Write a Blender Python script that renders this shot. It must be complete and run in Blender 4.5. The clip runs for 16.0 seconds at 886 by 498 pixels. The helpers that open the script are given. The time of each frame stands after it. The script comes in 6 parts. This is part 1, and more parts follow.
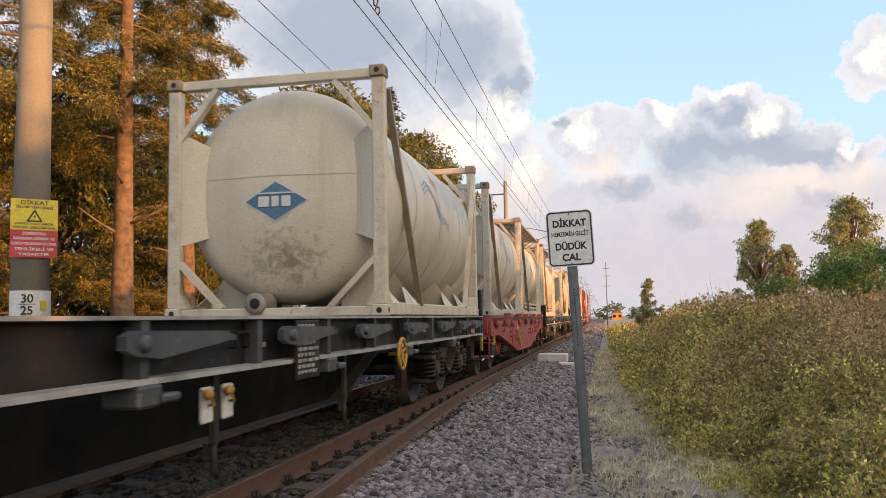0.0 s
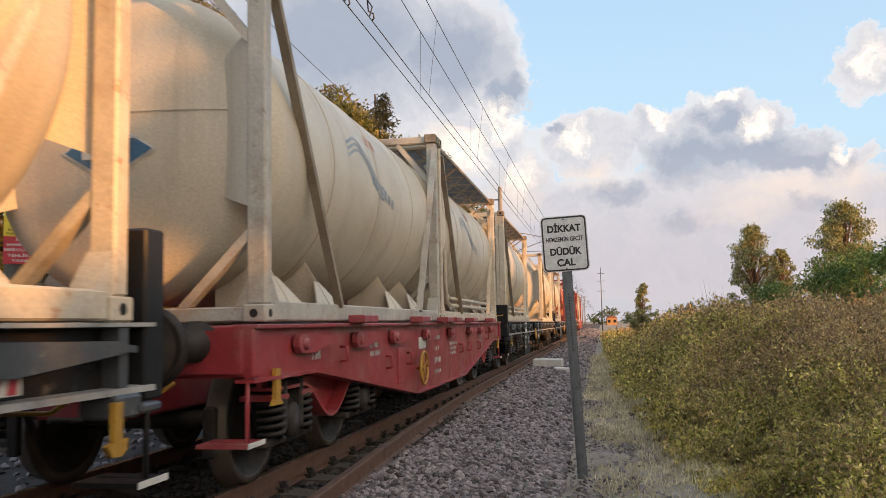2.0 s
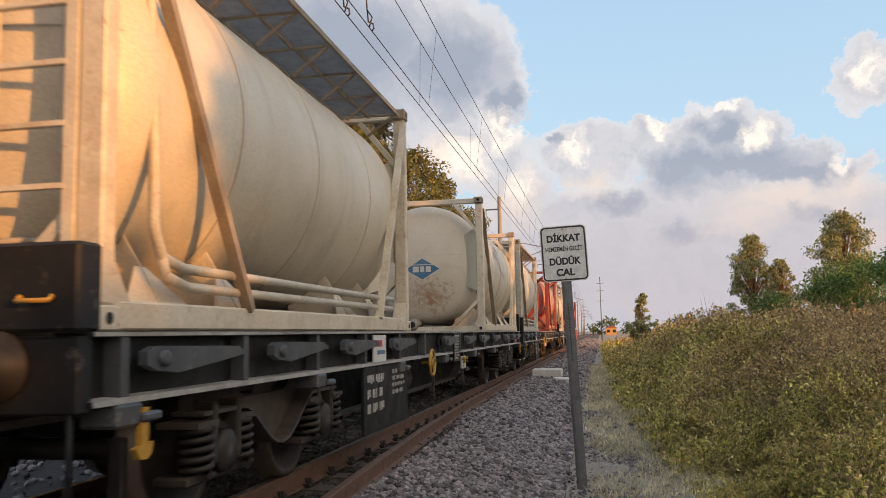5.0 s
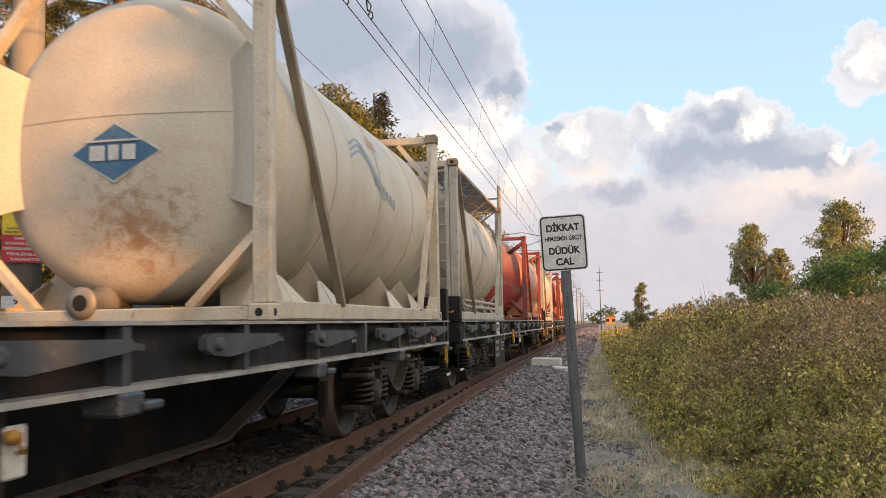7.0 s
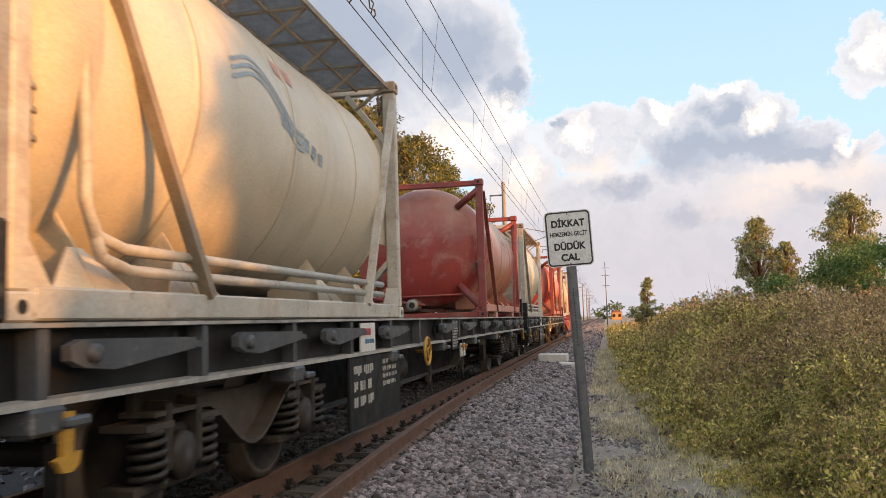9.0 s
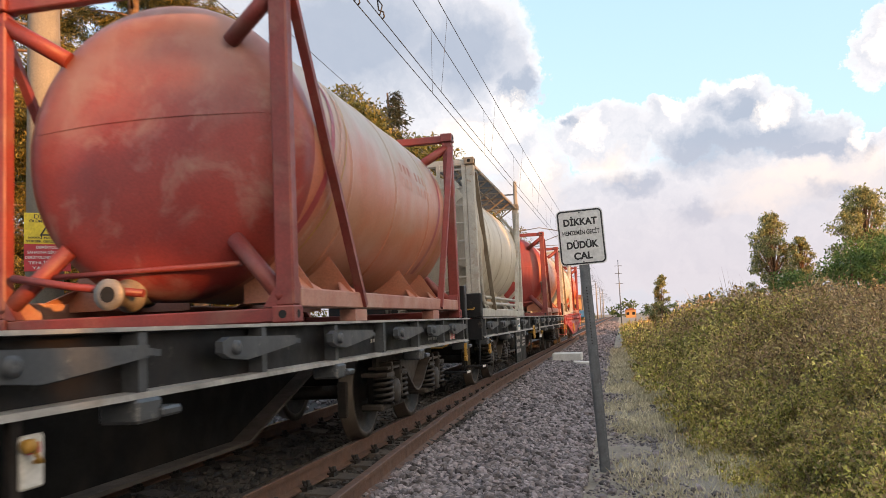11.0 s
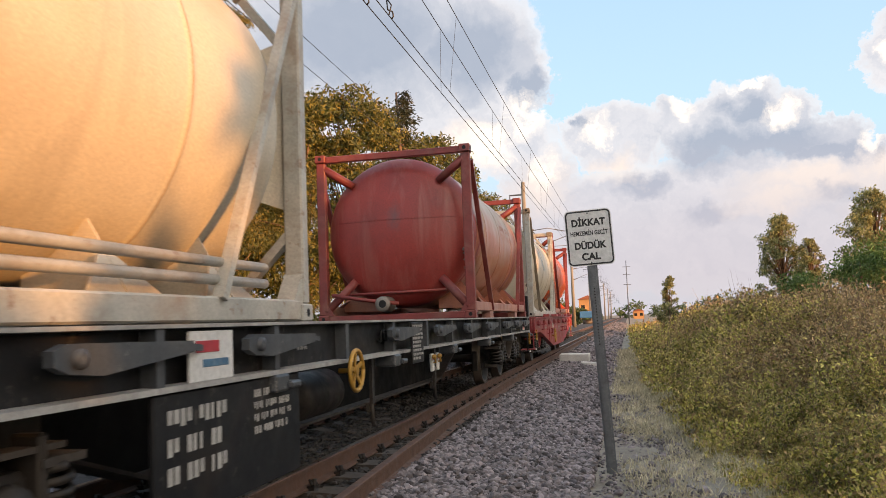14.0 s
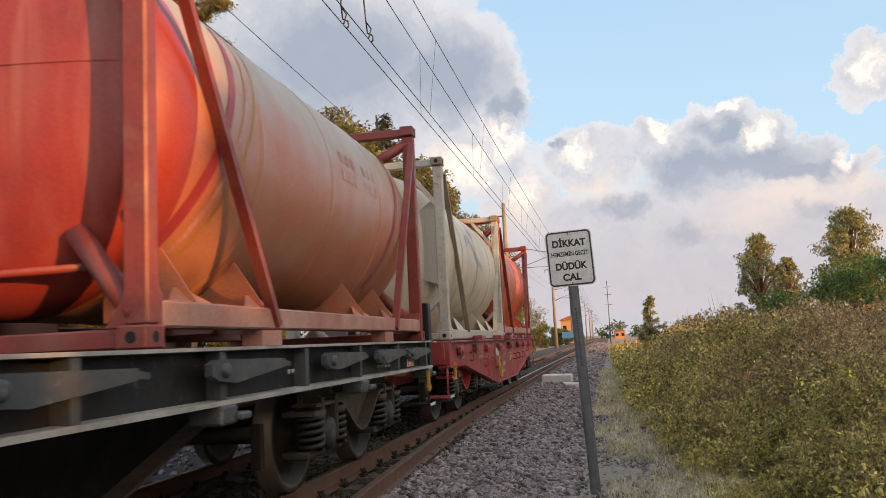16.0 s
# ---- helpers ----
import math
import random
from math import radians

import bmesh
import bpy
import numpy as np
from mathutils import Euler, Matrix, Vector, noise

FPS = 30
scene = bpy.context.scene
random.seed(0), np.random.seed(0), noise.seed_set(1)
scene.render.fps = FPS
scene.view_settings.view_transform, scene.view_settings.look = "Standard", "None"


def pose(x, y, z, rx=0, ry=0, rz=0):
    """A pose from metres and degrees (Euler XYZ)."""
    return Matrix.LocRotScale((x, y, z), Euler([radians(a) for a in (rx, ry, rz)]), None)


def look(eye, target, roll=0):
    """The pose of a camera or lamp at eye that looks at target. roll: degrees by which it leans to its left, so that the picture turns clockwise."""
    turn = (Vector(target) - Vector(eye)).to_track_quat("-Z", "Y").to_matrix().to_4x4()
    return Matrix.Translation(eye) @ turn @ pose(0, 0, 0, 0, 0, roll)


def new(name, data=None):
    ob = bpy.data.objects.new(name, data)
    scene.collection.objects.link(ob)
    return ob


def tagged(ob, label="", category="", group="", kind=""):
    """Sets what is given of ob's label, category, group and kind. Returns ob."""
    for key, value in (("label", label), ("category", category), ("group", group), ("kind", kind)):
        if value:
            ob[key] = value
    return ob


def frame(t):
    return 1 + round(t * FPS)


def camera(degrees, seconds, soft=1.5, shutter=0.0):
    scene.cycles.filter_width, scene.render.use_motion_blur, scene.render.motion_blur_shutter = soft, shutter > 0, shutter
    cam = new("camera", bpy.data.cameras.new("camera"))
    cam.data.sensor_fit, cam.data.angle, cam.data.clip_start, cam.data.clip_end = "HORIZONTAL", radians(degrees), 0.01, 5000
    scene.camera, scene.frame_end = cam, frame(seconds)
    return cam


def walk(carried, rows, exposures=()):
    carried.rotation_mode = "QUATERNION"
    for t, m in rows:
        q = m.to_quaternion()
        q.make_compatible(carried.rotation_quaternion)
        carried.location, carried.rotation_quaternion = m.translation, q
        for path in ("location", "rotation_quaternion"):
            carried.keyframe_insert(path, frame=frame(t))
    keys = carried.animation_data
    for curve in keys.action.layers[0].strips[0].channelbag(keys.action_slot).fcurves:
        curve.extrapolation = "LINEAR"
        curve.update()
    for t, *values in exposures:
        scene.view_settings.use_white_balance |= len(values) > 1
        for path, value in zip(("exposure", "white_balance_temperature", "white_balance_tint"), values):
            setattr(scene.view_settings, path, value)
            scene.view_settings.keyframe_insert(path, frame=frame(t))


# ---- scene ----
cam = camera(56.7, 16.0, soft=0.6, shutter=0.2)
EYE = (3.38, 0.0, 1.128)
TURNS = [
    (0.0, 11.25, 4.87, 1.04), (0.5, 10.91, 5.11, 1.04), (1.0, 10.68, 5.21, 1.01), (1.5, 10.70, 5.14, 1.15),
    (2.0, 10.90, 5.25, 1.22), (2.5, 11.05, 5.38, 1.22), (3.0, 11.09, 5.63, 1.31), (3.5, 11.02, 5.89, 1.44),
    (4.0, 10.96, 6.03, 1.33), (6.5, 10.81, 5.43, 1.11), (7.0, 10.81, 5.18, 1.16), (7.5, 10.84, 4.93, 1.20),
    (8.0, 10.93, 4.85, 1.28), (8.5, 10.99, 4.93, 1.57), (11.0, 12.17, 5.06, 2.60), (11.5, 12.17, 4.92, 2.76),
    (12.0, 12.15, 4.87, 2.78), (12.5, 12.22, 4.88, 2.98), (13.0, 12.36, 4.94, 2.91), (13.5, 12.56, 4.99, 2.58),
    (14.0, 12.68, 5.07, 2.23), (14.5, 12.74, 5.28, 2.21), (15.0, 12.69, 5.54, 2.31), (15.5, 12.38, 6.12, 2.57),
    (16.0, 11.43, 6.54, 2.85),
]
EXPOSURES = [(0.0, 0.82), (1.5, 0.76), (2.5, 0.62), (3.5, 0.52), (4.2, 0.52), (6.3, 0.76), (7.0, 0.82), (8.7, 0.84), (11.0, 0.96), (12.5, 0.96), (14.0, 0.80), (15.5, 0.84), (16.0, 0.66)]
walk(cam, [(t, pose(*EYE, 90 + pitch, roll, yaw)) for t, yaw, pitch, roll in TURNS], EXPOSURES)

# ---- sky and sun ----
SUN_FROM = Vector((0.87, -0.47, 0.165)).normalized()


def node(tree, kind, **values):
    n = tree.nodes.new(kind)
    for key, value in values.items():
        if key in n.inputs:
            n.inputs[key].default_value = value
    return n


def math_node(tree, op, a, b=None, clamp=False):
    n = tree.nodes.new("ShaderNodeMath")
    n.operation, n.use_clamp = op, clamp
    for i, v in enumerate((a, b)):
        if v is None:
            continue
        if isinstance(v, (int, float)):
            n.inputs[i].default_value = v
        else:
            tree.links.new(v, n.inputs[i])
    return n.outputs[0]


def mix_color(tree, fac, a, b, blend="MIX"):
    n = tree.nodes.new("ShaderNodeMix")
    n.data_type, n.blend_type = "RGBA", blend
    for i, v in ((0, fac), (6, a), (7, b)):
        if isinstance(v, (int, float)):
            n.inputs[i].default_value = v
        elif isinstance(v, tuple):
            n.inputs[i].default_value = (*v, 1) if len(v) == 3 else v
        else:
            tree.links.new(v, n.inputs[i])
    return n.outputs[2]


def ramp(tree, fac, stops):
    n = tree.nodes.new("ShaderNodeValToRGB")
    while len(n.color_ramp.elements) < len(stops):
        n.color_ramp.elements.new(0.5)
    for e, (p, c) in zip(n.color_ramp.elements, stops):
        e.position, e.color = p, ((c, c, c, 1) if isinstance(c, (int, float)) else (*c, 1))
    tree.links.new(fac, n.inputs[0])
    return n.outputs[0]


def noise_tex(tree, vec, scale, detail=4.0, rough=0.55, distort=0.0):
    n = node(tree, "ShaderNodeTexNoise", Scale=scale, Detail=detail, Roughness=rough, Distortion=distort)
    if vec is not None:
        tree.links.new(vec, n.inputs["Vector"])
    return n.outputs["Fac"]


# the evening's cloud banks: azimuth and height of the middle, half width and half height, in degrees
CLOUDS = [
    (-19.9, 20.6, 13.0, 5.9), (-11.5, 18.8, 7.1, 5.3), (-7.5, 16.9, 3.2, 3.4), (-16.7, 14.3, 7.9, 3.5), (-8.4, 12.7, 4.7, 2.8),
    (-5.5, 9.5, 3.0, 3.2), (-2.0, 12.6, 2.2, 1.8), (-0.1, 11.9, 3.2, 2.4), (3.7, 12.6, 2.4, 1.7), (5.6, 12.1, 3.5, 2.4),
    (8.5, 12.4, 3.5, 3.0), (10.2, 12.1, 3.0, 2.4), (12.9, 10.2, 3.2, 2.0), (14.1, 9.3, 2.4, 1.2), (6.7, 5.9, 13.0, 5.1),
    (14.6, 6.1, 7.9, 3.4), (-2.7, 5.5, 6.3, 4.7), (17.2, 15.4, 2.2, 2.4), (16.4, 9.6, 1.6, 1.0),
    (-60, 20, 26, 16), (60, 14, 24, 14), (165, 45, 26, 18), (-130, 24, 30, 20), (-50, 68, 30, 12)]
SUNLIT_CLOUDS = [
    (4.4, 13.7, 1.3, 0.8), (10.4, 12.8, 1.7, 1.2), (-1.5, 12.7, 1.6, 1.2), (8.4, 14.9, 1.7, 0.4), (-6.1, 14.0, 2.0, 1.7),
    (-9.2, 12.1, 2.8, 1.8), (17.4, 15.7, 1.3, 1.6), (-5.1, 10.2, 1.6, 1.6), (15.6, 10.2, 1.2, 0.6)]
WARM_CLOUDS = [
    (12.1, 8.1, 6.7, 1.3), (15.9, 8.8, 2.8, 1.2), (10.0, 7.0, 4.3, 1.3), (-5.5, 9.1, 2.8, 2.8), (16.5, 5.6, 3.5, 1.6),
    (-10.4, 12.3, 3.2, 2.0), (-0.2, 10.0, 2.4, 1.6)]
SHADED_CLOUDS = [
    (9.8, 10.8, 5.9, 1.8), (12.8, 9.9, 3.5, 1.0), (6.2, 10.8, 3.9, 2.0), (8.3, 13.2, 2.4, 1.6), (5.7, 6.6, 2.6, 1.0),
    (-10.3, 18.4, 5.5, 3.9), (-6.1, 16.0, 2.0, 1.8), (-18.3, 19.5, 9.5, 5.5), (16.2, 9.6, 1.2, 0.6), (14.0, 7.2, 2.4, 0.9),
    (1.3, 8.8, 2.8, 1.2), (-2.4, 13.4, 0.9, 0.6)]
SKY_UNIT, SKY_STRENGTH = 0.12, 0.106


def build_world():
    world = bpy.data.worlds.new("evening_sky")
    scene.world = world
    world.use_nodes = True
    t = world.node_tree
    t.nodes.clear()
    coord = t.nodes.new("ShaderNodeTexCoord").outputs["Generated"]
    sky = t.nodes.new("ShaderNodeTexSky")
    sky.sky_type, sky.sun_disc = "NISHITA", False
    sky.sun_elevation, sky.sun_rotation = radians(9), math.atan2(SUN_FROM.x, SUN_FROM.y)
    sky.air_density, sky.dust_density, sky.ozone_density = 1.0, 0.8, 1.2
    xyz = t.nodes.new("ShaderNodeSeparateXYZ")
    t.links.new(coord, xyz.inputs[0])
    up = xyz.outputs["Z"]

    def vec(op, a, b):
        n = t.nodes.new("ShaderNodeVectorMath")
        n.operation = op
        for i, v in enumerate((a, b)):
            if isinstance(v, tuple):
                n.inputs[i].default_value = v
            else:
                t.links.new(v, n.inputs[i])
        return n

    deg = 180 / math.pi
    azimuth = math_node(t, "MULTIPLY", math_node(t, "ARCTAN2", xyz.outputs["X"], xyz.outputs["Y"]), deg)
    height = math_node(t, "MULTIPLY", math_node(t, "ARCSINE", up), deg)
    plane = t.nodes.new("ShaderNodeCombineXYZ")
    t.links.new(azimuth, plane.inputs[0])
    t.links.new(height, plane.inputs[1])
    flat = plane.outputs[0]
    warped = flat
    for scale, amount in ((0.28, 4.2), (0.8, 2.0), (2.2, 0.8)):
        n = node(t, "ShaderNodeTexNoise", Scale=scale, Detail=5.0, Roughness=0.6)
        t.links.new(flat, n.inputs["Vector"])
        off = vec("MULTIPLY", vec("SUBTRACT", n.outputs["Color"], (0.5, 0.5, 0.5)).outputs[0], (amount, amount * 0.8, 0.0))
        warped = vec("ADD", warped, off.outputs[0]).outputs[0]

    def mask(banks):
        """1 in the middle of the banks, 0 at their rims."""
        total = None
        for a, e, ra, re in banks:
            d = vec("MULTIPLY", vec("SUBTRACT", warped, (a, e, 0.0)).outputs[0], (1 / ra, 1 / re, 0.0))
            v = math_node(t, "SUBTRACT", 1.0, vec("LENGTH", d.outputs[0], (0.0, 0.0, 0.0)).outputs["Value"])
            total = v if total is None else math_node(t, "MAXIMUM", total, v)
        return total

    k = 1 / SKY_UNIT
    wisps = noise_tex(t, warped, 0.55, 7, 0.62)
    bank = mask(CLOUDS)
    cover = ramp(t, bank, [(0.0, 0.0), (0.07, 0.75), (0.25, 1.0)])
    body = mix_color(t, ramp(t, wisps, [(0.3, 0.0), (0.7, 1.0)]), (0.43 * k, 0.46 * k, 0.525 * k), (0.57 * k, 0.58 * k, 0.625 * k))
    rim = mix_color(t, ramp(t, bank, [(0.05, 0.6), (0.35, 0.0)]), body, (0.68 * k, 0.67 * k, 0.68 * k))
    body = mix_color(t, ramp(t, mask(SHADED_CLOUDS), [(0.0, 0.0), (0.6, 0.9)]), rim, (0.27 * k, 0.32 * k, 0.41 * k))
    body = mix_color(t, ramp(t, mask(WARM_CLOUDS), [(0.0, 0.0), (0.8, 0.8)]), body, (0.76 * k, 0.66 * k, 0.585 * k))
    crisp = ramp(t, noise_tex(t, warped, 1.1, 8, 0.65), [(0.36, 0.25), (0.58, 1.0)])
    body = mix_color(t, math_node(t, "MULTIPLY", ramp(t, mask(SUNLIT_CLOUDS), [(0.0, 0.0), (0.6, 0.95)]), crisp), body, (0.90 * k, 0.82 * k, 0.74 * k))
    tall = mix_color(t, ramp(t, up, [(0.12, 0.0), (0.40, 1.0)]), (0.49 * k, 0.70 * k, 0.87 * k), (0.40 * k, 0.605 * k, 0.84 * k))
    blue = mix_color(t, 0.75, sky.outputs[0], tall)
    color = mix_color(t, cover, blue, body)
    low = ramp(t, up, [(0.0, 1.0), (0.10, 0.7), (0.20, 0.0)])
    color = mix_color(t, math_node(t, "MULTIPLY", low, 0.88), color, (0.43 * k, 0.405 * k, 0.455 * k))
    # the bright sky round the setting sun
    glow = math_node(t, "POWER", math_node(t, "MAXIMUM", vec("DOT_PRODUCT", coord, tuple(SUN_FROM)).outputs["Value"], 0.0), 3.0)
    color = mix_color(t, glow, color, (GLOW * k, 0.84 * GLOW * k, 0.66 * GLOW * k))
    back = t.nodes.new("ShaderNodeBackground")
    back.inputs["Strength"].default_value = SKY_STRENGTH
    t.links.new(color, back.inputs["Color"])
    out = t.nodes.new("ShaderNodeOutputWorld")
    t.links.new(back.outputs[0], out.inputs["Surface"])


GLOW = 2.2
build_world()
sun = new("sun", bpy.data.lights.new("sun", "SUN"))
sun.data.energy, sun.data.angle, sun.data.color = 3.8, radians(0.6), (1.0, 0.45, 0.125)
sun.matrix_world = look(SUN_FROM * 50, (0, 0, 0))
scene.view_settings.use_white_balance = True
scene.view_settings.white_balance_temperature, scene.view_settings.white_balance_tint = 6850, 11


# ---- materials ----
def surface(name, c1, c2, scale=3.0, rough=0.6, metal=0.0, fine=40.0, bump=0.15, stain=None, stain_scale=1.2,
            stain_amount=0.5, streak=False, random_tint=0.0, island=False, wear=None, gloss=0.5, patch=None, dust=None):
    """Two tones by coarse noise, fine grain and relief, an optional stain, and a tint that varies from piece to piece."""
    m = bpy.data.materials.new(name)
    m.use_nodes = True
    t = m.node_tree
    bsdf = t.nodes["Principled BSDF"]
    coord = t.nodes.new("ShaderNodeTexCoord").outputs["Object"]
    col = mix_color(t, ramp(t, noise_tex(t, coord, scale, 5), [(0.33, 0.0), (0.67, 1.0)]), c1, c2)
    grain = noise_tex(t, coord, fine, 4, 0.65)
    col = mix_color(t, 0.55, col, ramp(t, grain, [(0.25, 0.55), (0.75, 1.25)]), "MULTIPLY")
    if stain:
        vec = coord
        if streak:
            mp = t.nodes.new("ShaderNodeMapping")
            mp.inputs["Scale"].default_value = (3.5, 3.5, 0.35)
            t.links.new(coord, mp.inputs[0])
            vec = mp.outputs[0]
        f = ramp(t, noise_tex(t, vec, stain_scale, 6, 0.62, 0.4), [(0.50, 0.0), (0.72, stain_amount)])
        col = mix_color(t, f, col, stain)
    if wear:
        f = ramp(t, noise_tex(t, coord, 9.0, 7, 0.7), [(0.60, 0.0), (0.68, 0.9)])
        col = mix_color(t, f, col, wear)
    if patch:
        # a dirty or rusty spot round (x, z) on a tank head
        px, pz, rx, rz, colour, amount, ragged = patch
        sep = t.nodes.new("ShaderNodeSeparateXYZ")
        t.links.new(coord, sep.inputs[0])
        dx = math_node(t, "DIVIDE", math_node(t, "SUBTRACT", sep.outputs["X"], px), rx)
        dz = math_node(t, "DIVIDE", math_node(t, "SUBTRACT", sep.outputs["Z"], pz), rz)
        far = math_node(t, "SQRT", math_node(t, "ADD", math_node(t, "MULTIPLY", dx, dx), math_node(t, "MULTIPLY", dz, dz)))
        spots = noise_tex(t, coord, 11.0, 7, 0.7, 0.5)
        f = math_node(t, "ADD", math_node(t, "SUBTRACT", 0.75, far), math_node(t, "MULTIPLY", math_node(t, "SUBTRACT", spots, 0.5), ragged))
        col = mix_color(t, ramp(t, f, [(0.15, 0.0), (0.85, amount)]), col, colour)
    if dust:
        # dust settled on the upper half of a barrel: from and to height, colour, amount
        z0, z1, colour, amount = dust
        sep = t.nodes.new("ShaderNodeSeparateXYZ")
        t.links.new(coord, sep.inputs[0])
        f = math_node(t, "DIVIDE", math_node(t, "SUBTRACT", sep.outputs["Z"], z0), z1 - z0)
        f = math_node(t, "ADD", f, math_node(t, "MULTIPLY", math_node(t, "SUBTRACT", noise_tex(t, coord, 1.1, 6, 0.6), 0.5), 2.2))
        col = mix_color(t, ramp(t, f, [(0.05, 0.0), (0.95, amount)]), col, colour)
    if random_tint:
        rnd = t.nodes.new("ShaderNodeNewGeometry").outputs["Random Per Island"] if island else t.nodes.new("ShaderNodeObjectInfo").outputs["Random"]
        col = mix_color(t, 1.0, col, ramp(t, rnd, [(0.0, 1 - random_tint), (1.0, 1 + random_tint)]), "MULTIPLY")
    t.links.new(col, bsdf.inputs["Base Color"])
    t.links.new(ramp(t, noise_tex(t, coord, scale * 2.3, 4), [(0.3, max(rough - 0.12, 0.05)), (0.7, min(rough + 0.12, 1))]), bsdf.inputs["Roughness"])
    bsdf.inputs["Metallic"].default_value = metal
    bsdf.inputs["Specular IOR Level"].default_value = gloss
    if bump:
        b = node(t, "ShaderNodeBump", Strength=bump, Distance=0.01)
        t.links.new(grain, b.inputs["Height"])
        t.links.new(b.outputs[0], bsdf.inputs["Normal"])
    return m


def leaf_material(name, tones, translucency=0.25, brown=None):
    m = bpy.data.materials.new(name)
    m.use_nodes = True
    t = m.node_tree
    bsdf = t.nodes["Principled BSDF"]
    rnd = t.nodes.new("ShaderNodeNewGeometry").outputs["Random Per Island"]
    step = 1 / (len(tones) - 1)
    col = ramp(t, rnd, [(i * step, c) for i, c in enumerate(tones)])
    coord = t.nodes.new("ShaderNodeTexCoord").outputs["Object"]
    if brown:
        col = mix_color(t, ramp(t, noise_tex(t, coord, 0.55, 5, 0.6), [(0.50, 0.0), (0.66, 0.55)]), col, brown)
    col = mix_color(t, 0.8, col, ramp(t, noise_tex(t, coord, 0.9, 4), [(0.3, 0.6), (0.7, 1.4)]), "MULTIPLY")
    col = mix_color(t, 0.8, col, ramp(t, noise_tex(t, coord, 4.5, 3), [(0.32, 0.45), (0.68, 1.5)]), "MULTIPLY")
    t.links.new(col, bsdf.inputs["Base Color"])
    bsdf.inputs["Roughness"].default_value = 0.65
    tr = t.nodes.new("ShaderNodeBsdfTranslucent")
    t.links.new(col, tr.inputs["Color"])
    mx = node(t, "ShaderNodeMixShader", Fac=translucency)
    t.links.new(bsdf.outputs[0], mx.inputs[1])
    t.links.new(tr.outputs[0], mx.inputs[2])
    t.links.new(mx.outputs[0], t.nodes["Material Output"].inputs["Surface"])
    return m


CREAM = surface("cream_tank_paint", (0.60, 0.535, 0.43), (0.52, 0.455, 0.36), 1.3, 0.42, fine=60, bump=0.03, stain=(0.30, 0.25, 0.19), stain_scale=1.0, stain_amount=0.45, streak=True)
CREAM_FRAME = surface("cream_frame_paint", (0.62, 0.555, 0.45), (0.50, 0.44, 0.345), 2.5, 0.5, fine=50, bump=0.06, stain=(0.28, 0.17, 0.09), stain_scale=3.0, stain_amount=0.5, wear=(0.36, 0.20, 0.11))
GREY_FRAME = surface("greyed_frame_paint", (0.50, 0.48, 0.43), (0.36, 0.35, 0.32), 2.5, 0.5, fine=50, bump=0.06, stain=(0.25, 0.16, 0.10), stain_scale=3.0, stain_amount=0.6, wear=(0.24, 0.16, 0.11))
PINK_TANK = surface("dusty_red_tank_paint", (0.47, 0.14, 0.08), (0.42, 0.19, 0.12), 0.9, 0.40, fine=50, bump=0.04, stain=(0.45, 0.26, 0.18), stain_scale=0.8, stain_amount=0.6, dust=(1.05, 2.0, (0.37, 0.32, 0.26), 0.9))
CREAM_DIRTY = surface("soot_marked_cream_paint", (0.60, 0.535, 0.43), (0.52, 0.455, 0.36), 1.3, 0.45, fine=60, bump=0.04, stain=(0.36, 0.30, 0.23), stain_scale=1.0, stain_amount=0.4, streak=True, patch=(0.05, 0.62, 0.75, 0.55, (0.16, 0.125, 0.085), 0.75, 3.2))
CREAM_SPECKLED = surface("rust_speckled_cream_paint", (0.60, 0.535, 0.44), (0.52, 0.455, 0.365), 1.3, 0.45, fine=60, bump=0.04, stain=(0.36, 0.26, 0.17), stain_scale=2.2, stain_amount=0.4, patch=(0.12, 0.72, 0.75, 0.65, (0.30, 0.145, 0.06), 0.8, 3.2))
CREAM_SCRAPED = surface("rust_scraped_cream_paint", (0.50, 0.45, 0.37), (0.42, 0.38, 0.31), 1.3, 0.5, fine=60, bump=0.05, stain=(0.30, 0.22, 0.15), stain_scale=1.6, stain_amount=0.5, patch=(-0.2, 1.4, 0.6, 0.9, (0.20, 0.11, 0.06), 0.8, 3.2))
RED_SCRAPED = surface("scraped_red_tank_paint", (0.33, 0.045, 0.034), (0.22, 0.032, 0.028), 1.6, 0.45, fine=50, bump=0.05, stain=(0.40, 0.24, 0.19), stain_scale=2.4, stain_amount=0.7, dust=(1.1, 2.5, (0.36, 0.21, 0.165), 0.75))
RED_SPOTTED = surface("spotted_red_tank_paint", (0.33, 0.042, 0.032), (0.22, 0.032, 0.028), 1.4, 0.42, fine=50, bump=0.05, stain=(0.38, 0.17, 0.13), stain_scale=1.2, stain_amount=0.4, streak=True, patch=(0.0, 1.58, 0.24, 0.46, (0.13, 0.075, 0.075), 0.75, 1.0))
REPAINT = surface("grey_repaint_patch", (0.38, 0.38, 0.37), (0.46, 0.44, 0.40), 3.0, 0.45, fine=50, bump=0.03)
RED_FRAME = surface("red_frame_paint", (0.25, 0.044, 0.036), (0.17, 0.033, 0.030), 2.5, 0.5, fine=50, bump=0.06, stain=(0.28, 0.14, 0.10), stain_scale=2.5, stain_amount=0.5)
DUSTY_RAIL = surface("dust_covered_red_paint", (0.44, 0.24, 0.19), (0.33, 0.12, 0.09), 2.0, 0.6, fine=50, bump=0.06, stain=(0.46, 0.34, 0.27), stain_scale=1.6, stain_amount=0.6)
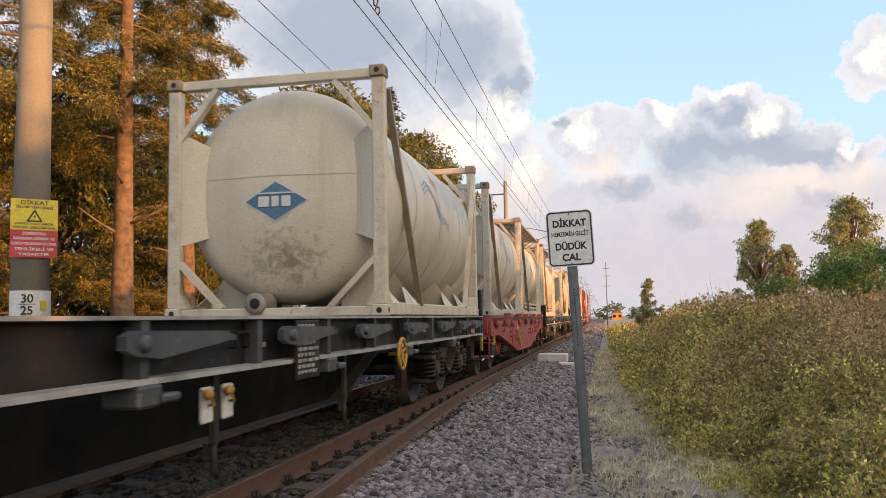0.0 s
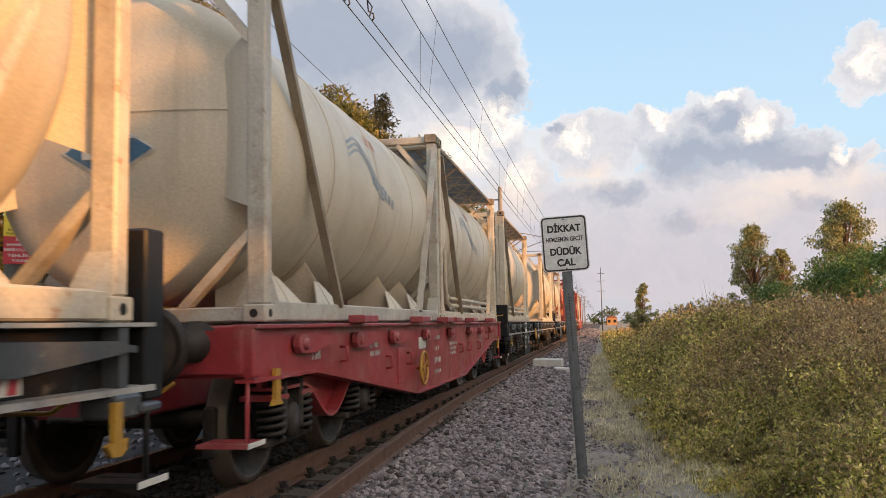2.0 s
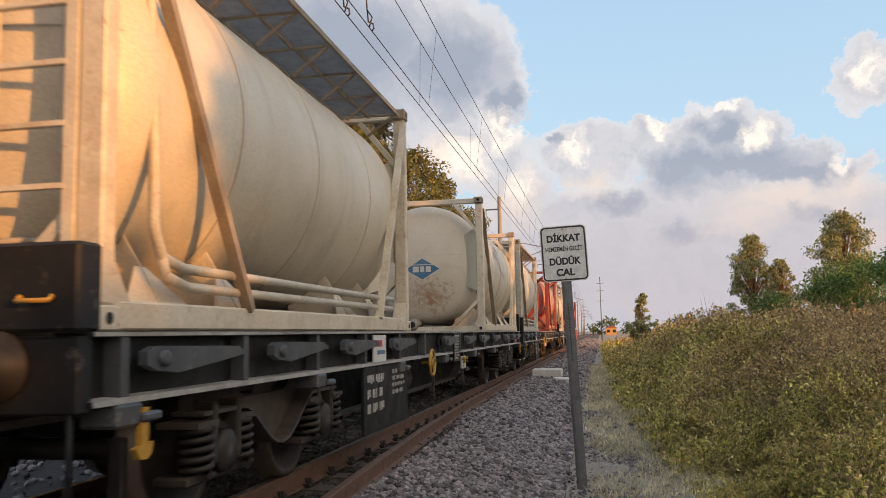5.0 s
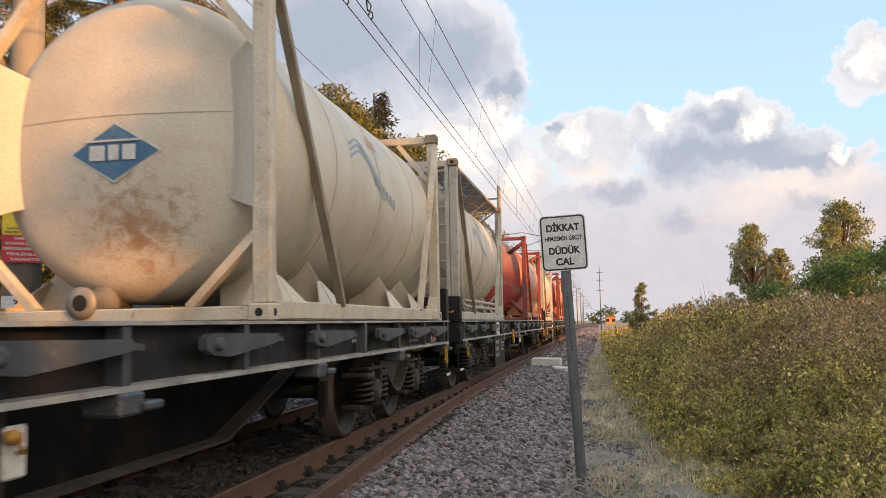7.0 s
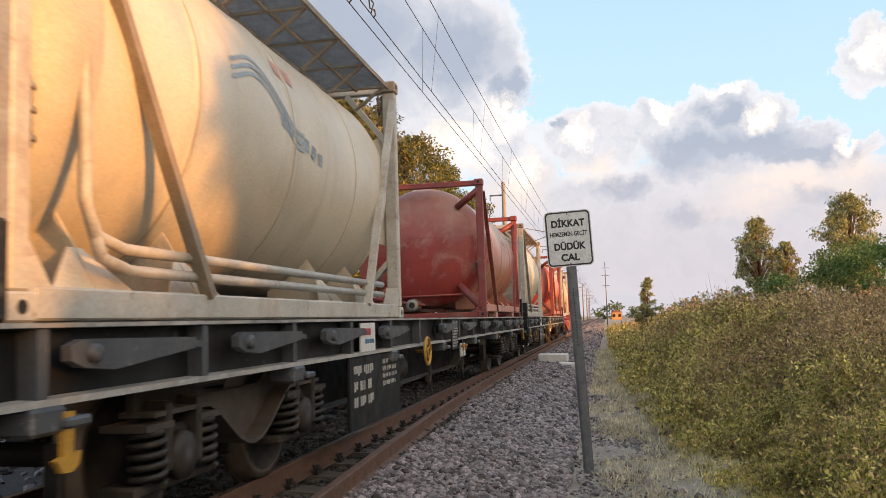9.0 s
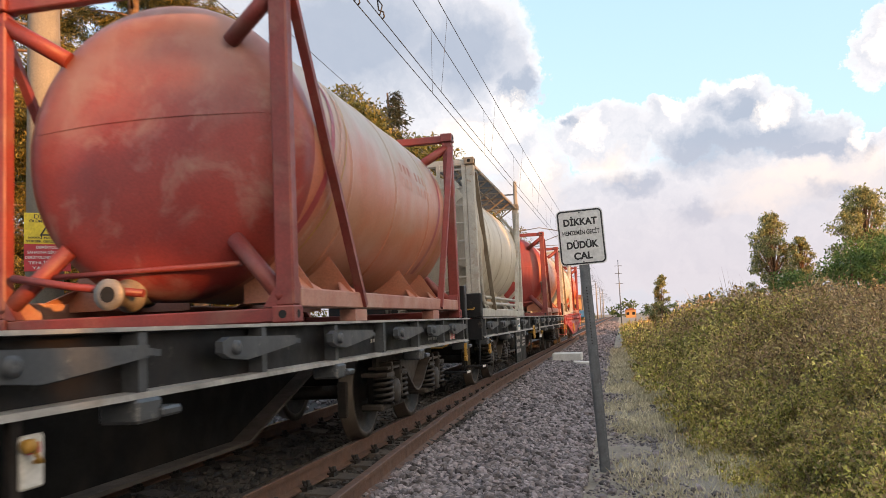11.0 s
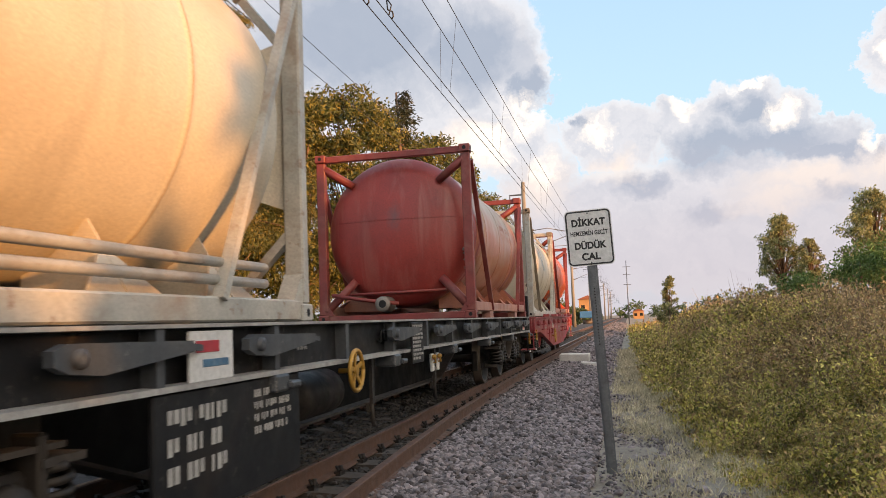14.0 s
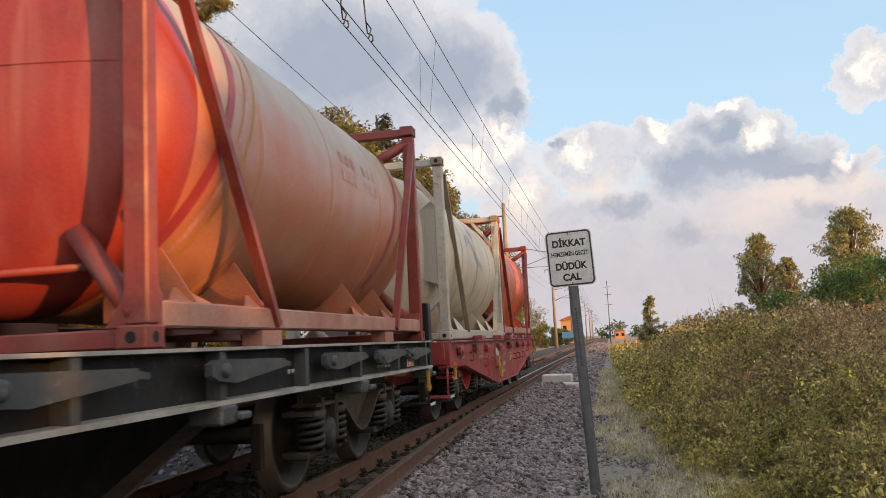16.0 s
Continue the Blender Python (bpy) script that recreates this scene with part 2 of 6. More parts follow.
ORANGE = surface("orange_tank_paint", (0.62, 0.11, 0.03), (0.52, 0.09, 0.03), 1.3, 0.42, fine=50, bump=0.04, stain=(0.40, 0.20, 0.13), stain_scale=1.3, stain_amount=0.45)
SEAM = surface("rust_bled_weld", (0.34, 0.25, 0.16), (0.42, 0.34, 0.25), 5, 0.6, fine=50, bump=0.05)
BRACE = surface("weathered_brown_brace", (0.20, 0.15, 0.10), (0.30, 0.25, 0.19), 4, 0.6, fine=60, bump=0.08)
BLACK = surface("black_wagon_paint", (0.010, 0.011, 0.013), (0.020, 0.020, 0.022), 2.0, 0.5, fine=45, bump=0.08, stain=(0.045, 0.030, 0.022), stain_scale=1.5, stain_amount=0.5, gloss=0.2, wear=(0.075, 0.066, 0.060))
# near-black, darker than the wagon paint
NEAR_BLACK = surface("near_black_underframe", (0.007, 0.007, 0.007), (0.013, 0.012, 0.011), 2.5, 0.7, fine=45, bump=0.1, stain=(0.030, 0.022, 0.017), stain_scale=2.0, stain_amount=0.5, gloss=0.08)
# Dust tone raised to include the skylight on the up-facing flange.
SKYLIT_DUST = surface("skylit_dust_on_steel", (0.40, 0.39, 0.38), (0.25, 0.24, 0.23), 3.0, 0.7, fine=45, bump=0.08, stain=(0.06, 0.055, 0.05), stain_scale=2.5, stain_amount=0.6)
DUSTY = surface("dusty_black_steel", (0.046, 0.051, 0.060), (0.075, 0.08, 0.088), 2.5, 0.45, fine=45, bump=0.08, stain=(0.13, 0.12, 0.11), stain_scale=2.0, stain_amount=0.6, gloss=0.42, wear=(0.20, 0.19, 0.18))
BROWN_DUST = surface("brown_dusted_steel", (0.060, 0.046, 0.036), (0.035, 0.028, 0.023), 4.0, 0.7, fine=50, bump=0.15, stain=(0.03, 0.026, 0.024), stain_scale=3, stain_amount=0.6)
GRIME = surface("oily_running_gear", (0.015, 0.013, 0.012), (0.036, 0.030, 0.026), 4.0, 0.55, fine=50, bump=0.2, stain=(0.075, 0.058, 0.046), stain_scale=3, stain_amount=0.6, gloss=0.25)
WAGON_RED = surface("red_wagon_paint", (0.33, 0.036, 0.046), (0.25, 0.032, 0.040), 1.6, 0.42, fine=45, bump=0.05, stain=(0.34, 0.16, 0.15), stain_scale=1.6, stain_amount=0.7)
TYRE = surface("worn_wheel_steel", (0.075, 0.058, 0.046), (0.11, 0.09, 0.075), 6.0, 0.5, 0.3, fine=60, bump=0.05)
RUST = surface("rusted_rail", (0.125, 0.062, 0.038), (0.085, 0.045, 0.030), 5.0, 0.75, fine=70, bump=0.25, stain=(0.07, 0.04, 0.03), stain_scale=4, stain_amount=0.6)
RAIL_TOP = surface("polished_rail_head", (0.30, 0.25, 0.21), (0.20, 0.15, 0.12), 8, 0.35, 0.8, fine=80, bump=0.03)
YELLOW = surface("yellow_paint", (0.46, 0.25, 0.035), (0.36, 0.19, 0.03), 6, 0.5, fine=60, bump=0.05, wear=(0.2, 0.12, 0.05))
MARKING = surface("worn_white_lettering_paint", (0.44, 0.43, 0.41), (0.30, 0.29, 0.28), 8, 0.6, fine=60, bump=0.03)
WHITE = surface("white_marking_paint", (0.62, 0.61, 0.58), (0.50, 0.49, 0.46), 8, 0.6, fine=60, bump=0.03)
SIGN_WHITE = surface("white_sign_sheet", (0.66, 0.66, 0.66), (0.58, 0.58, 0.58), 5, 0.4, fine=30, bump=0.01)
SIGN_BLACK = surface("black_sign_print", (0.012, 0.012, 0.014), (0.02, 0.02, 0.022), 5, 0.5, fine=30, bump=0)
SIGN_YELLOW = surface("yellow_sign_sheet", (0.66, 0.52, 0.04), (0.58, 0.45, 0.04), 5, 0.45, fine=30, bump=0.01)
SIGN_RED = surface("red_sign_sheet", (0.46, 0.035, 0.05), (0.40, 0.03, 0.045), 5, 0.45, fine=30, bump=0.01)
GALV = surface("galvanised_post", (0.17, 0.18, 0.19), (0.115, 0.12, 0.13), 9, 0.45, 0.6, fine=60, bump=0.06)
BLUE = surface("blue_logo_paint", (0.045, 0.13, 0.24), (0.06, 0.16, 0.27), 5, 0.5, fine=40, bump=0.02, stain=(0.3, 0.32, 0.33), stain_scale=6, stain_amount=0.5)
FADED_RED = surface("faded_red_lettering", (0.45, 0.18, 0.13), (0.52, 0.30, 0.22), 5, 0.5, fine=40, bump=0.02)
FADED_BLUE = surface("faded_blue_lettering", (0.20, 0.26, 0.32), (0.36, 0.38, 0.38), 5, 0.5, fine=40, bump=0.02)
STEEL = surface("bare_valve_steel", (0.32, 0.29, 0.25), (0.24, 0.20, 0.17), 6, 0.5, 0.3, fine=60, bump=0.1)
DARK = surface("dark_hollow", (0.008, 0.008, 0.008), (0.012, 0.011, 0.010), 6, 0.8, fine=60, bump=0)
CONCRETE = surface("spun_concrete", (0.30, 0.265, 0.22), (0.23, 0.205, 0.17), 1.5, 0.8, fine=50, bump=0.12, stain=(0.18, 0.16, 0.14), stain_scale=1.4, stain_amount=0.5, streak=True)
SLEEPER = surface("dirty_concrete_sleeper", (0.085, 0.068, 0.055), (0.055, 0.045, 0.038), 4, 0.85, fine=50, bump=0.25, random_tint=0.2)
SLAB = surface("pale_concrete_slab", (0.62, 0.61, 0.59), (0.50, 0.49, 0.47), 4, 0.8, fine=40, bump=0.15)
# Bed much darker than its stones, for shade between them and under wagons.
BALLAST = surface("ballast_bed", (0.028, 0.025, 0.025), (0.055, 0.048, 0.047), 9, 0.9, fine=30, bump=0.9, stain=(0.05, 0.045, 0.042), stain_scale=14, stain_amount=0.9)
# Stone colour lowered for oil and for the shade the train would cast.
OILY_SHADED_STONE = surface("oil_and_shade_dark_stone", (0.055, 0.047, 0.042), (0.035, 0.030, 0.027), 14, 0.8, fine=60, bump=0.25, random_tint=0.5, island=True)
STONE = surface("ballast_stone", (0.225, 0.195, 0.20), (0.125, 0.108, 0.112), 14, 0.85, fine=60, bump=0.25, random_tint=0.7, island=True)
EARTH = surface("dry_trackside_earth", (0.30, 0.26, 0.21), (0.20, 0.17, 0.135), 2.8, 0.95, fine=26, bump=1.0, stain=(0.18, 0.17, 0.11), stain_scale=0.6, stain_amount=0.7)
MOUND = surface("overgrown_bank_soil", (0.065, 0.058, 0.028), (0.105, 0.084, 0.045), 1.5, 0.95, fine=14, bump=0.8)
BARK = surface("sunlit_conifer_bark", (0.24, 0.145, 0.085), (0.14, 0.085, 0.055), 5, 0.9, fine=22, bump=0.9, stain=(0.07, 0.05, 0.04), stain_scale=5, stain_amount=0.8)
WIRE = surface("overhead_wire", (0.035, 0.033, 0.033), (0.05, 0.045, 0.045), 5, 0.5, 0.5, fine=30, bump=0)
PLASTER = surface("far_ochre_plaster", (0.55, 0.30, 0.12), (0.48, 0.26, 0.11), 1, 0.8, fine=10, bump=0.05)
FAR_BLUE = surface("far_blue_paint", (0.05, 0.17, 0.36), (0.06, 0.20, 0.40), 1, 0.6, fine=10, bump=0.02)
ROOF = surface("far_tile_roof", (0.35, 0.13, 0.07), (0.28, 0.10, 0.06), 2, 0.8, fine=12, bump=0.2)
CONIFER = leaf_material("conifer_foliage", [(0.028, 0.038, 0.010), (0.13, 0.12, 0.024), (0.40, 0.28, 0.05)], 0.25)
# Tones below real foliage, standing for the shade deep in the grove.
SHADE_FOLIAGE = leaf_material("shade_dark_foliage", [(0.018, 0.024, 0.009), (0.03, 0.036, 0.012), (0.06, 0.055, 0.016)], 0.1)
PINE = leaf_material("olive_tree_foliage", [(0.048, 0.060, 0.014), (0.13, 0.13, 0.026), (0.26, 0.205, 0.04)], 0.25)
GREEN = leaf_material("green_tree_foliage", [(0.045, 0.075, 0.028), (0.085, 0.125, 0.042), (0.14, 0.16, 0.062)], 0.3)
SHRUB = leaf_material("bright_shrub_foliage", [(0.05, 0.10, 0.026), (0.10, 0.18, 0.042), (0.18, 0.25, 0.075)], 0.35)
EUCALYPT = leaf_material("eucalyptus_foliage", [(0.12, 0.15, 0.06), (0.28, 0.28, 0.11), (0.46, 0.42, 0.18)], 0.35)
WEEDS = leaf_material("weed_foliage", [(0.09, 0.095, 0.018), (0.28, 0.265, 0.050), (0.51, 0.45, 0.095), (0.70, 0.60, 0.20), (0.50, 0.34, 0.16), (0.21, 0.14, 0.06)], 0.3, (0.36, 0.25, 0.12))
BROWN_WEEDS = leaf_material("withered_weed_foliage", [(0.13, 0.09, 0.04), (0.34, 0.22, 0.105), (0.56, 0.37, 0.19), (0.42, 0.34, 0.12), (0.30, 0.16, 0.09)], 0.25)
DRY = leaf_material("dry_grass", [(0.46, 0.40, 0.27), (0.60, 0.53, 0.37), (0.36, 0.32, 0.19)], 0.2)
STEMS = leaf_material("brown_weed_stems", [(0.15, 0.10, 0.065), (0.26, 0.19, 0.12), (0.34, 0.27, 0.18)], 0.1)


# ---- mesh helpers ----
def box(bm, x0, x1, y0, y1, z0, z1):
    v = [bm.verts.new((x, y, z)) for x in (x0, x1) for y in (y0, y1) for z in (z0, z1)]
    for f in ((0, 1, 3, 2), (4, 6, 7, 5), (0, 4, 5, 1), (2, 3, 7, 6), (0, 2, 6, 4), (1, 5, 7, 3)):
        bm.faces.new([v[i] for i in f])
    return v


def soft_box(bm, x0, x1, y0, y1, z0, z1, r=0.008):
    """A box with chamfered edges."""
    tmp = bmesh.new()
    box(tmp, x0, x1, y0, y1, z0, z1)
    bmesh.ops.bevel(tmp, geom=tmp.edges[:], offset=r, segments=1, affect="EDGES")
    merge(bm, tmp)


def merge(bm, tmp, m=None):
    if m is not None:
        bmesh.ops.transform(tmp, matrix=m, verts=tmp.verts)
    mp = {v: bm.verts.new(v.co) for v in tmp.verts}
    for f in tmp.faces:
        nf = bm.faces.new([mp[v] for v in f.verts])
        nf.smooth = f.smooth
    tmp.free()


def rings(bm, loops, close=True, smooth=True, caps=True):
    vs = [[bm.verts.new(p) for p in loop] for loop in loops]
    n = len(vs[0])
    for a, b in zip(vs, vs[1:]):
        for i in range(n if close else n - 1):
            f = bm.faces.new((a[i], a[(i + 1) % n], b[(i + 1) % n], b[i]))
            f.smooth = smooth
    if caps and close:
        bm.faces.new(vs[0][::-1])
        bm.faces.new(vs[-1])
    return vs


def tube(bm, pts, r, seg=8, smooth=True):
    pts = [Vector(p) for p in pts]
    loops = []
    for i, p in enumerate(pts):
        d = (pts[min(i + 1, len(pts) - 1)] - pts[max(i - 1, 0)]).normalized()
        a = d.orthogonal().normalized() if i == 0 else (prev - d * prev.dot(d)).normalized()
        prev = a
        b = d.cross(a)
        rr = r[i] if isinstance(r, (list, tuple)) else r
        loops.append([p + (a * math.cos(k * math.tau / seg) + b * math.sin(k * math.tau / seg)) * rr for k in range(seg)])
    rings(bm, loops, True, smooth)


def beam(bm, p0, p1, w, h, up=(0, 0, 1)):
    """A rectangular bar from p0 to p1."""
    p0, p1 = Vector(p0), Vector(p1)
    d = (p1 - p0).normalized()
    a = d.cross(Vector(up)).normalized()
    b = a.cross(d).normalized()
    loops = [[p + a * (sx * w / 2) + b * (sz * h / 2) for sx, sz in ((-1, -1), (1, -1), (1, 1), (-1, 1))] for p in (p0, p1)]
    rings(bm, loops, True, False)


def prism(bm, outline, axis, a, b):
    """A flat outline pushed from a to b along an axis; the outline is in the two other axes, in order."""
    def place(p, s):
        return {"x": (s, p[0], p[1]), "y": (p[0], s, p[1]), "z": (p[0], p[1], s)}[axis]
    rings(bm, [[place(p, a) for p in outline], [place(p, b) for p in outline]], True, False)


def path_bar(bm, pts, w, h):
    """A flat bar of width w (across x) along a path in one x plane."""
    pts = [Vector(p) for p in pts]
    loops = []
    for i, p in enumerate(pts):
        d = (pts[min(i + 1, len(pts) - 1)] - pts[max(i - 1, 0)]).normalized()
        n = Vector((0, -d.z, d.y))
        loops.append([p + Vector((sx * w / 2, 0, 0)) + n * (sz * h / 2) for sx, sz in ((-1, -1), (1, -1), (1, 1), (-1, 1))])
    rings(bm, loops, True, False)


def lathe(bm, profile, axis="y", seg=24, centre=(0, 0, 0), smooth=True):
    """profile: (along, radius) pairs round an axis."""
    loops = []
    for s, r in profile:
        loop = []
        for k in range(seg):
            c, d = r * math.cos(k * math.tau / seg), r * math.sin(k * math.tau / seg)
            p = {"x": (s, c, d), "y": (c, s, d), "z": (c, d, s)}[axis]
            loop.append(Vector(p) + Vector(centre))
        loops.append(loop)
    rings(bm, loops, True, smooth)


def mesh_of(name, bm, material, fix=True):
    if fix:
        bmesh.ops.recalc_face_normals(bm, faces=bm.faces)
    me = bpy.data.meshes.new(name)
    bm.to_mesh(me)
    bm.free()
    me.materials.append(material)
    return me


def part(name, bm, material, parent, label="", at=None):
    ob = new(name, bm if isinstance(bm, bpy.types.Mesh) else mesh_of(name, bm, material))
    ob.parent = parent
    if at is not None:
        ob.matrix_basis = at
    return tagged(ob, label=label)


def thing(name, label, category, group="", kind="", at=None):
    ob = new(name)
    ob.empty_display_size = 0.3
    if at is not None:
        ob.matrix_basis = at
    return tagged(ob, label, category, group, kind)


def lettering(text, size, material, parent, at, name="lettering", wide=None, bold=0.0):
    cu = bpy.data.curves.new("t", "FONT")
    cu.body, cu.size, cu.align_x, cu.align_y, cu.extrude, cu.offset = text, size, "CENTER", "CENTER", 0.0006, bold
    tmp = new("t", cu)
    bpy.context.view_layer.update()
    me = bpy.data.meshes.new_from_object(tmp.evaluated_get(bpy.context.evaluated_depsgraph_get()))
    bpy.data.objects.remove(tmp)
    me.materials.clear()
    me.materials.append(material)
    co = np.empty(len(me.vertices) * 3, np.float32)
    me.vertices.foreach_get("co", co)
    co = co.reshape(-1, 3)
    if wide and len(co):
        co[:, 0] *= wide / (co[:, 0].max() - co[:, 0].min())
        me.vertices.foreach_set("co", co.ravel())
    ob = new(name, me)
    ob.parent = parent
    ob.matrix_basis = at
    return ob


def raw_mesh(name, verts, faces, material, smooth=False):
    """A mesh out of numpy arrays; faces all have the same number of corners."""
    me = bpy.data.meshes.new(name)
    n, k = faces.shape
    me.vertices.add(len(verts))
    me.vertices.foreach_set("co", verts.astype(np.float32).ravel())
    me.loops.add(n * k)
    me.loops.foreach_set("vertex_index", faces.astype(np.int32).ravel())
    me.polygons.add(n)
    me.polygons.foreach_set("loop_start", np.arange(0, n * k, k, dtype=np.int32))
    me.polygons.foreach_set("use_smooth", np.full(n, smooth))
    me.update(calc_edges=True)
    me.materials.append(material)
    return me


RNG = np.random.default_rng(7)


def unit(v):
    return v / np.maximum(np.linalg.norm(v, axis=1, keepdims=True), 1e-9)


def leaves(name, centres, length, width, material, droop=0.0, along=None, spread=1.0):
    """Small folded leaves, each of four corners, at the centres; along: the way they tend to point."""
    n = len(centres)
    d = unit(RNG.normal(size=(n, 3)) * spread + (0 if along is None else along) + np.array([0, 0, -droop]))
    s = unit(np.cross(d, RNG.normal(size=(n, 3))))
    up = np.cross(d, s)
    L = (np.asarray(length) * RNG.uniform(0.6, 1.3, n))[:, None]
    W = (np.asarray(width) * RNG.uniform(0.6, 1.3, n))[:, None]
    v = np.stack([centres, centres + d * L * 0.5 + s * W * 0.5 + up * W * 0.2, centres + d * L, centres + d * L * 0.5 - s * W * 0.5 + up * W * 0.2], 1).reshape(-1, 3)
    return raw_mesh(name, v, np.arange(4 * n).reshape(n, 4), material)


# ---- ground, bank, ballast ----
def smooth(a):
    a = np.clip(a, 0, 1)
    return a * a * (3 - 2 * a)


def bank_foot(y):
    return np.interp(y, [0, 7, 11, 19, 35, 60], [4.7, 4.5, 4.25, 3.85, 3.75, 3.7])


def bank_height(x, y):
    top = np.interp(y, [-12, 0, 8, 14, 22, 30, 45, 70, 100], [0.4, 0.7, 0.85, 1.10, 1.42, 1.35, 0.75, 0.25, 0.0])
    rise = smooth((x - bank_foot(y)) / np.interp(y, [0, 20, 60], [2.6, 2.6, 3.5])) * (1 - 0.25 * smooth((x - bank_foot(y) - 7) / 8))
    wob = 0.10 * np.sin(1.3 * x + 0.7 * y) + 0.08 * np.sin(2.1 * y - 0.9 * x) + 0.05 * np.sin(4.3 * x + 3.1 * y)
    return -0.47 + (top + wob) * rise


def grid(name, xs, ys, zf, material):
    X, Y = np.meshgrid(xs, ys)
    Z = zf(X, Y)
    v = np.stack([X, Y, Z], -1).reshape(-1, 3)
    nx, ny = len(xs), len(ys)
    i = (np.arange(ny - 1)[:, None] * nx + np.arange(nx - 1)[None]).ravel()
    return raw_mesh(name, v, np.stack([i, i + 1, i + nx + 1, i + nx], 1), material, True)


def build_ground():
    side = np.concatenate([-np.geomspace(3000, 12, 14), np.linspace(-11, 14, 101), np.geomspace(15, 3000, 14)])
    ahead = np.concatenate([-np.geomspace(3000, 12, 14), np.linspace(-11, 60, 240), np.geomspace(61, 4000, 20)])

    def z(x, y):
        near = np.exp(-((x - 3.4) / 8) ** 2) * (np.abs(y) < 70)
        return -0.46 - 0.04 * smooth((-2 - x) / 2) + near * (0.015 * np.sin(3.1 * x + 1.7 * y) + 0.012 * np.sin(5.3 * y - 2.2 * x) + 0.008 * np.sin(11 * x + 9 * y))
    g = new("ground", grid("ground", side, ahead, z, EARTH))
    tagged(g, "dry grey-brown trackside earth with sparse grass", "ground", kind="structure")
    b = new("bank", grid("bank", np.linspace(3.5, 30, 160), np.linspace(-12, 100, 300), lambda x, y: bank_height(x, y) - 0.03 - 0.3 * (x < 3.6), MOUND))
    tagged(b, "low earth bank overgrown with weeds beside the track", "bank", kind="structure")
    bm = bmesh.new()
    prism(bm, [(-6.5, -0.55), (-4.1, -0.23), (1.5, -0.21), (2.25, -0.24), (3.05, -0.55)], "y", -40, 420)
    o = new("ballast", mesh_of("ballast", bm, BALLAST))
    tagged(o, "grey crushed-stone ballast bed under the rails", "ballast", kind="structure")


def build_stones():
    """Loose ballast stones, many thousand, one mesh."""
    shapes = []
    for k in range(6):
        bm = bmesh.new()
        bmesh.ops.create_icosphere(bm, subdivisions=1, radius=1)
        v = np.array([q.co[:] for q in bm.verts])
        f = np.array([[q.index for q in p.verts] for p in bm.faces])
        bm.free()
        v = v * RNG.uniform(0.62, 1.25, (len(v), 1)) * np.array([1.15, 0.85, 0.7])
        shapes.append((v, f))
    V, Fa, base = [], [], 0

    def finish(label, material):
        nonlocal V, Fa, base
        o = new("ballast_stones", raw_mesh("ballast_stones", np.concatenate(V), np.concatenate(Fa), material))
        tagged(o, label, "ballast", kind="stuff")
        V, Fa, base = [], [], 0

    def scatter(n, xs, ys, size, bottom=None):
        nonlocal base
        x, y = RNG.uniform(*xs, n), RNG.uniform(*ys, n)
        zz = np.interp(x, [-6.5, -4.1, 1.5, 2.25, 3.05], [-0.5, -0.20, -0.20, -0.23, -0.47]) if bottom is None else np.full(n, bottom)
        r = size * RNG.uniform(0.6, 1.25, n)
        for k, (v, f) in enumerate(shapes):
            pick = np.arange(n) % 6 == k
            m = pick.sum()
            a, b = RNG.uniform(0, math.tau, m), RNG.uniform(-0.9, 0.9, m)
            ca, sa, cb, sb = np.cos(a), np.sin(a), np.cos(b), np.sin(b)
            R = np.stack([np.stack([ca, -sa * cb, sa * sb], -1), np.stack([sa, ca * cb, -ca * sb], -1), np.stack([0 * a, sb, cb], -1)], 1)
            w = np.einsum("nij,vj->nvi", R, v) * r[pick][:, None, None] + np.stack([x[pick], y[pick], zz[pick] + 0.3 * r[pick] + RNG.normal(0, 0.35, m) * r[pick]], -1)[:, None]
            V.append(w.reshape(-1, 3))
            Fa.append((f[None] + (np.arange(m) * len(v))[:, None, None]).reshape(-1, 3) + base)
            base += m * len(v)
    scatter(19000, (1.35, 2.95), (4.0, 12), 0.034)
    scatter(3500, (1.35, 2.95), (-6, 4.0), 0.05)
    scatter(17000, (1.2, 2.95), (12, 26), 0.041)
    scatter(6500, (1.2, 2.95), (26, 60), 0.06)
    scatter(3500, (1.0, 3.0), (60, 150), 0.10)
    scatter(3000, (-4.2, -0.85), (4.0, 40), 0.05)
    scatter(4000, (2.85, 4.4), (4.3, 14), 0.017, -0.462)
    scatter(3000, (2.85, 4.2), (14, 40), 0.028, -0.462)
    scatter(260, (2.85, 4.3), (4.6, 20), 0.045, -0.465)
    finish("loose grey crushed stones of the ballast shoulder", STONE)
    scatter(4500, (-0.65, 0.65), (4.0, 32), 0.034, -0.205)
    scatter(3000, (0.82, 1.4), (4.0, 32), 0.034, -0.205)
    finish("crushed stones under the train, coloured dark for oil and shade", OILY_SHADED_STONE)


RAIL_OUTLINE = [(-0.07, -0.165), (0.07, -0.165), (0.07, -0.152), (0.012, -0.135), (0.010, -0.045), (0.035, -0.036), (0.036, -0.006),
                (0.028, 0.0), (-0.028, 0.0), (-0.036, -0.006), (-0.035, -0.036), (-0.010, -0.045), (-0.012, -0.135), (-0.07, -0.152)]


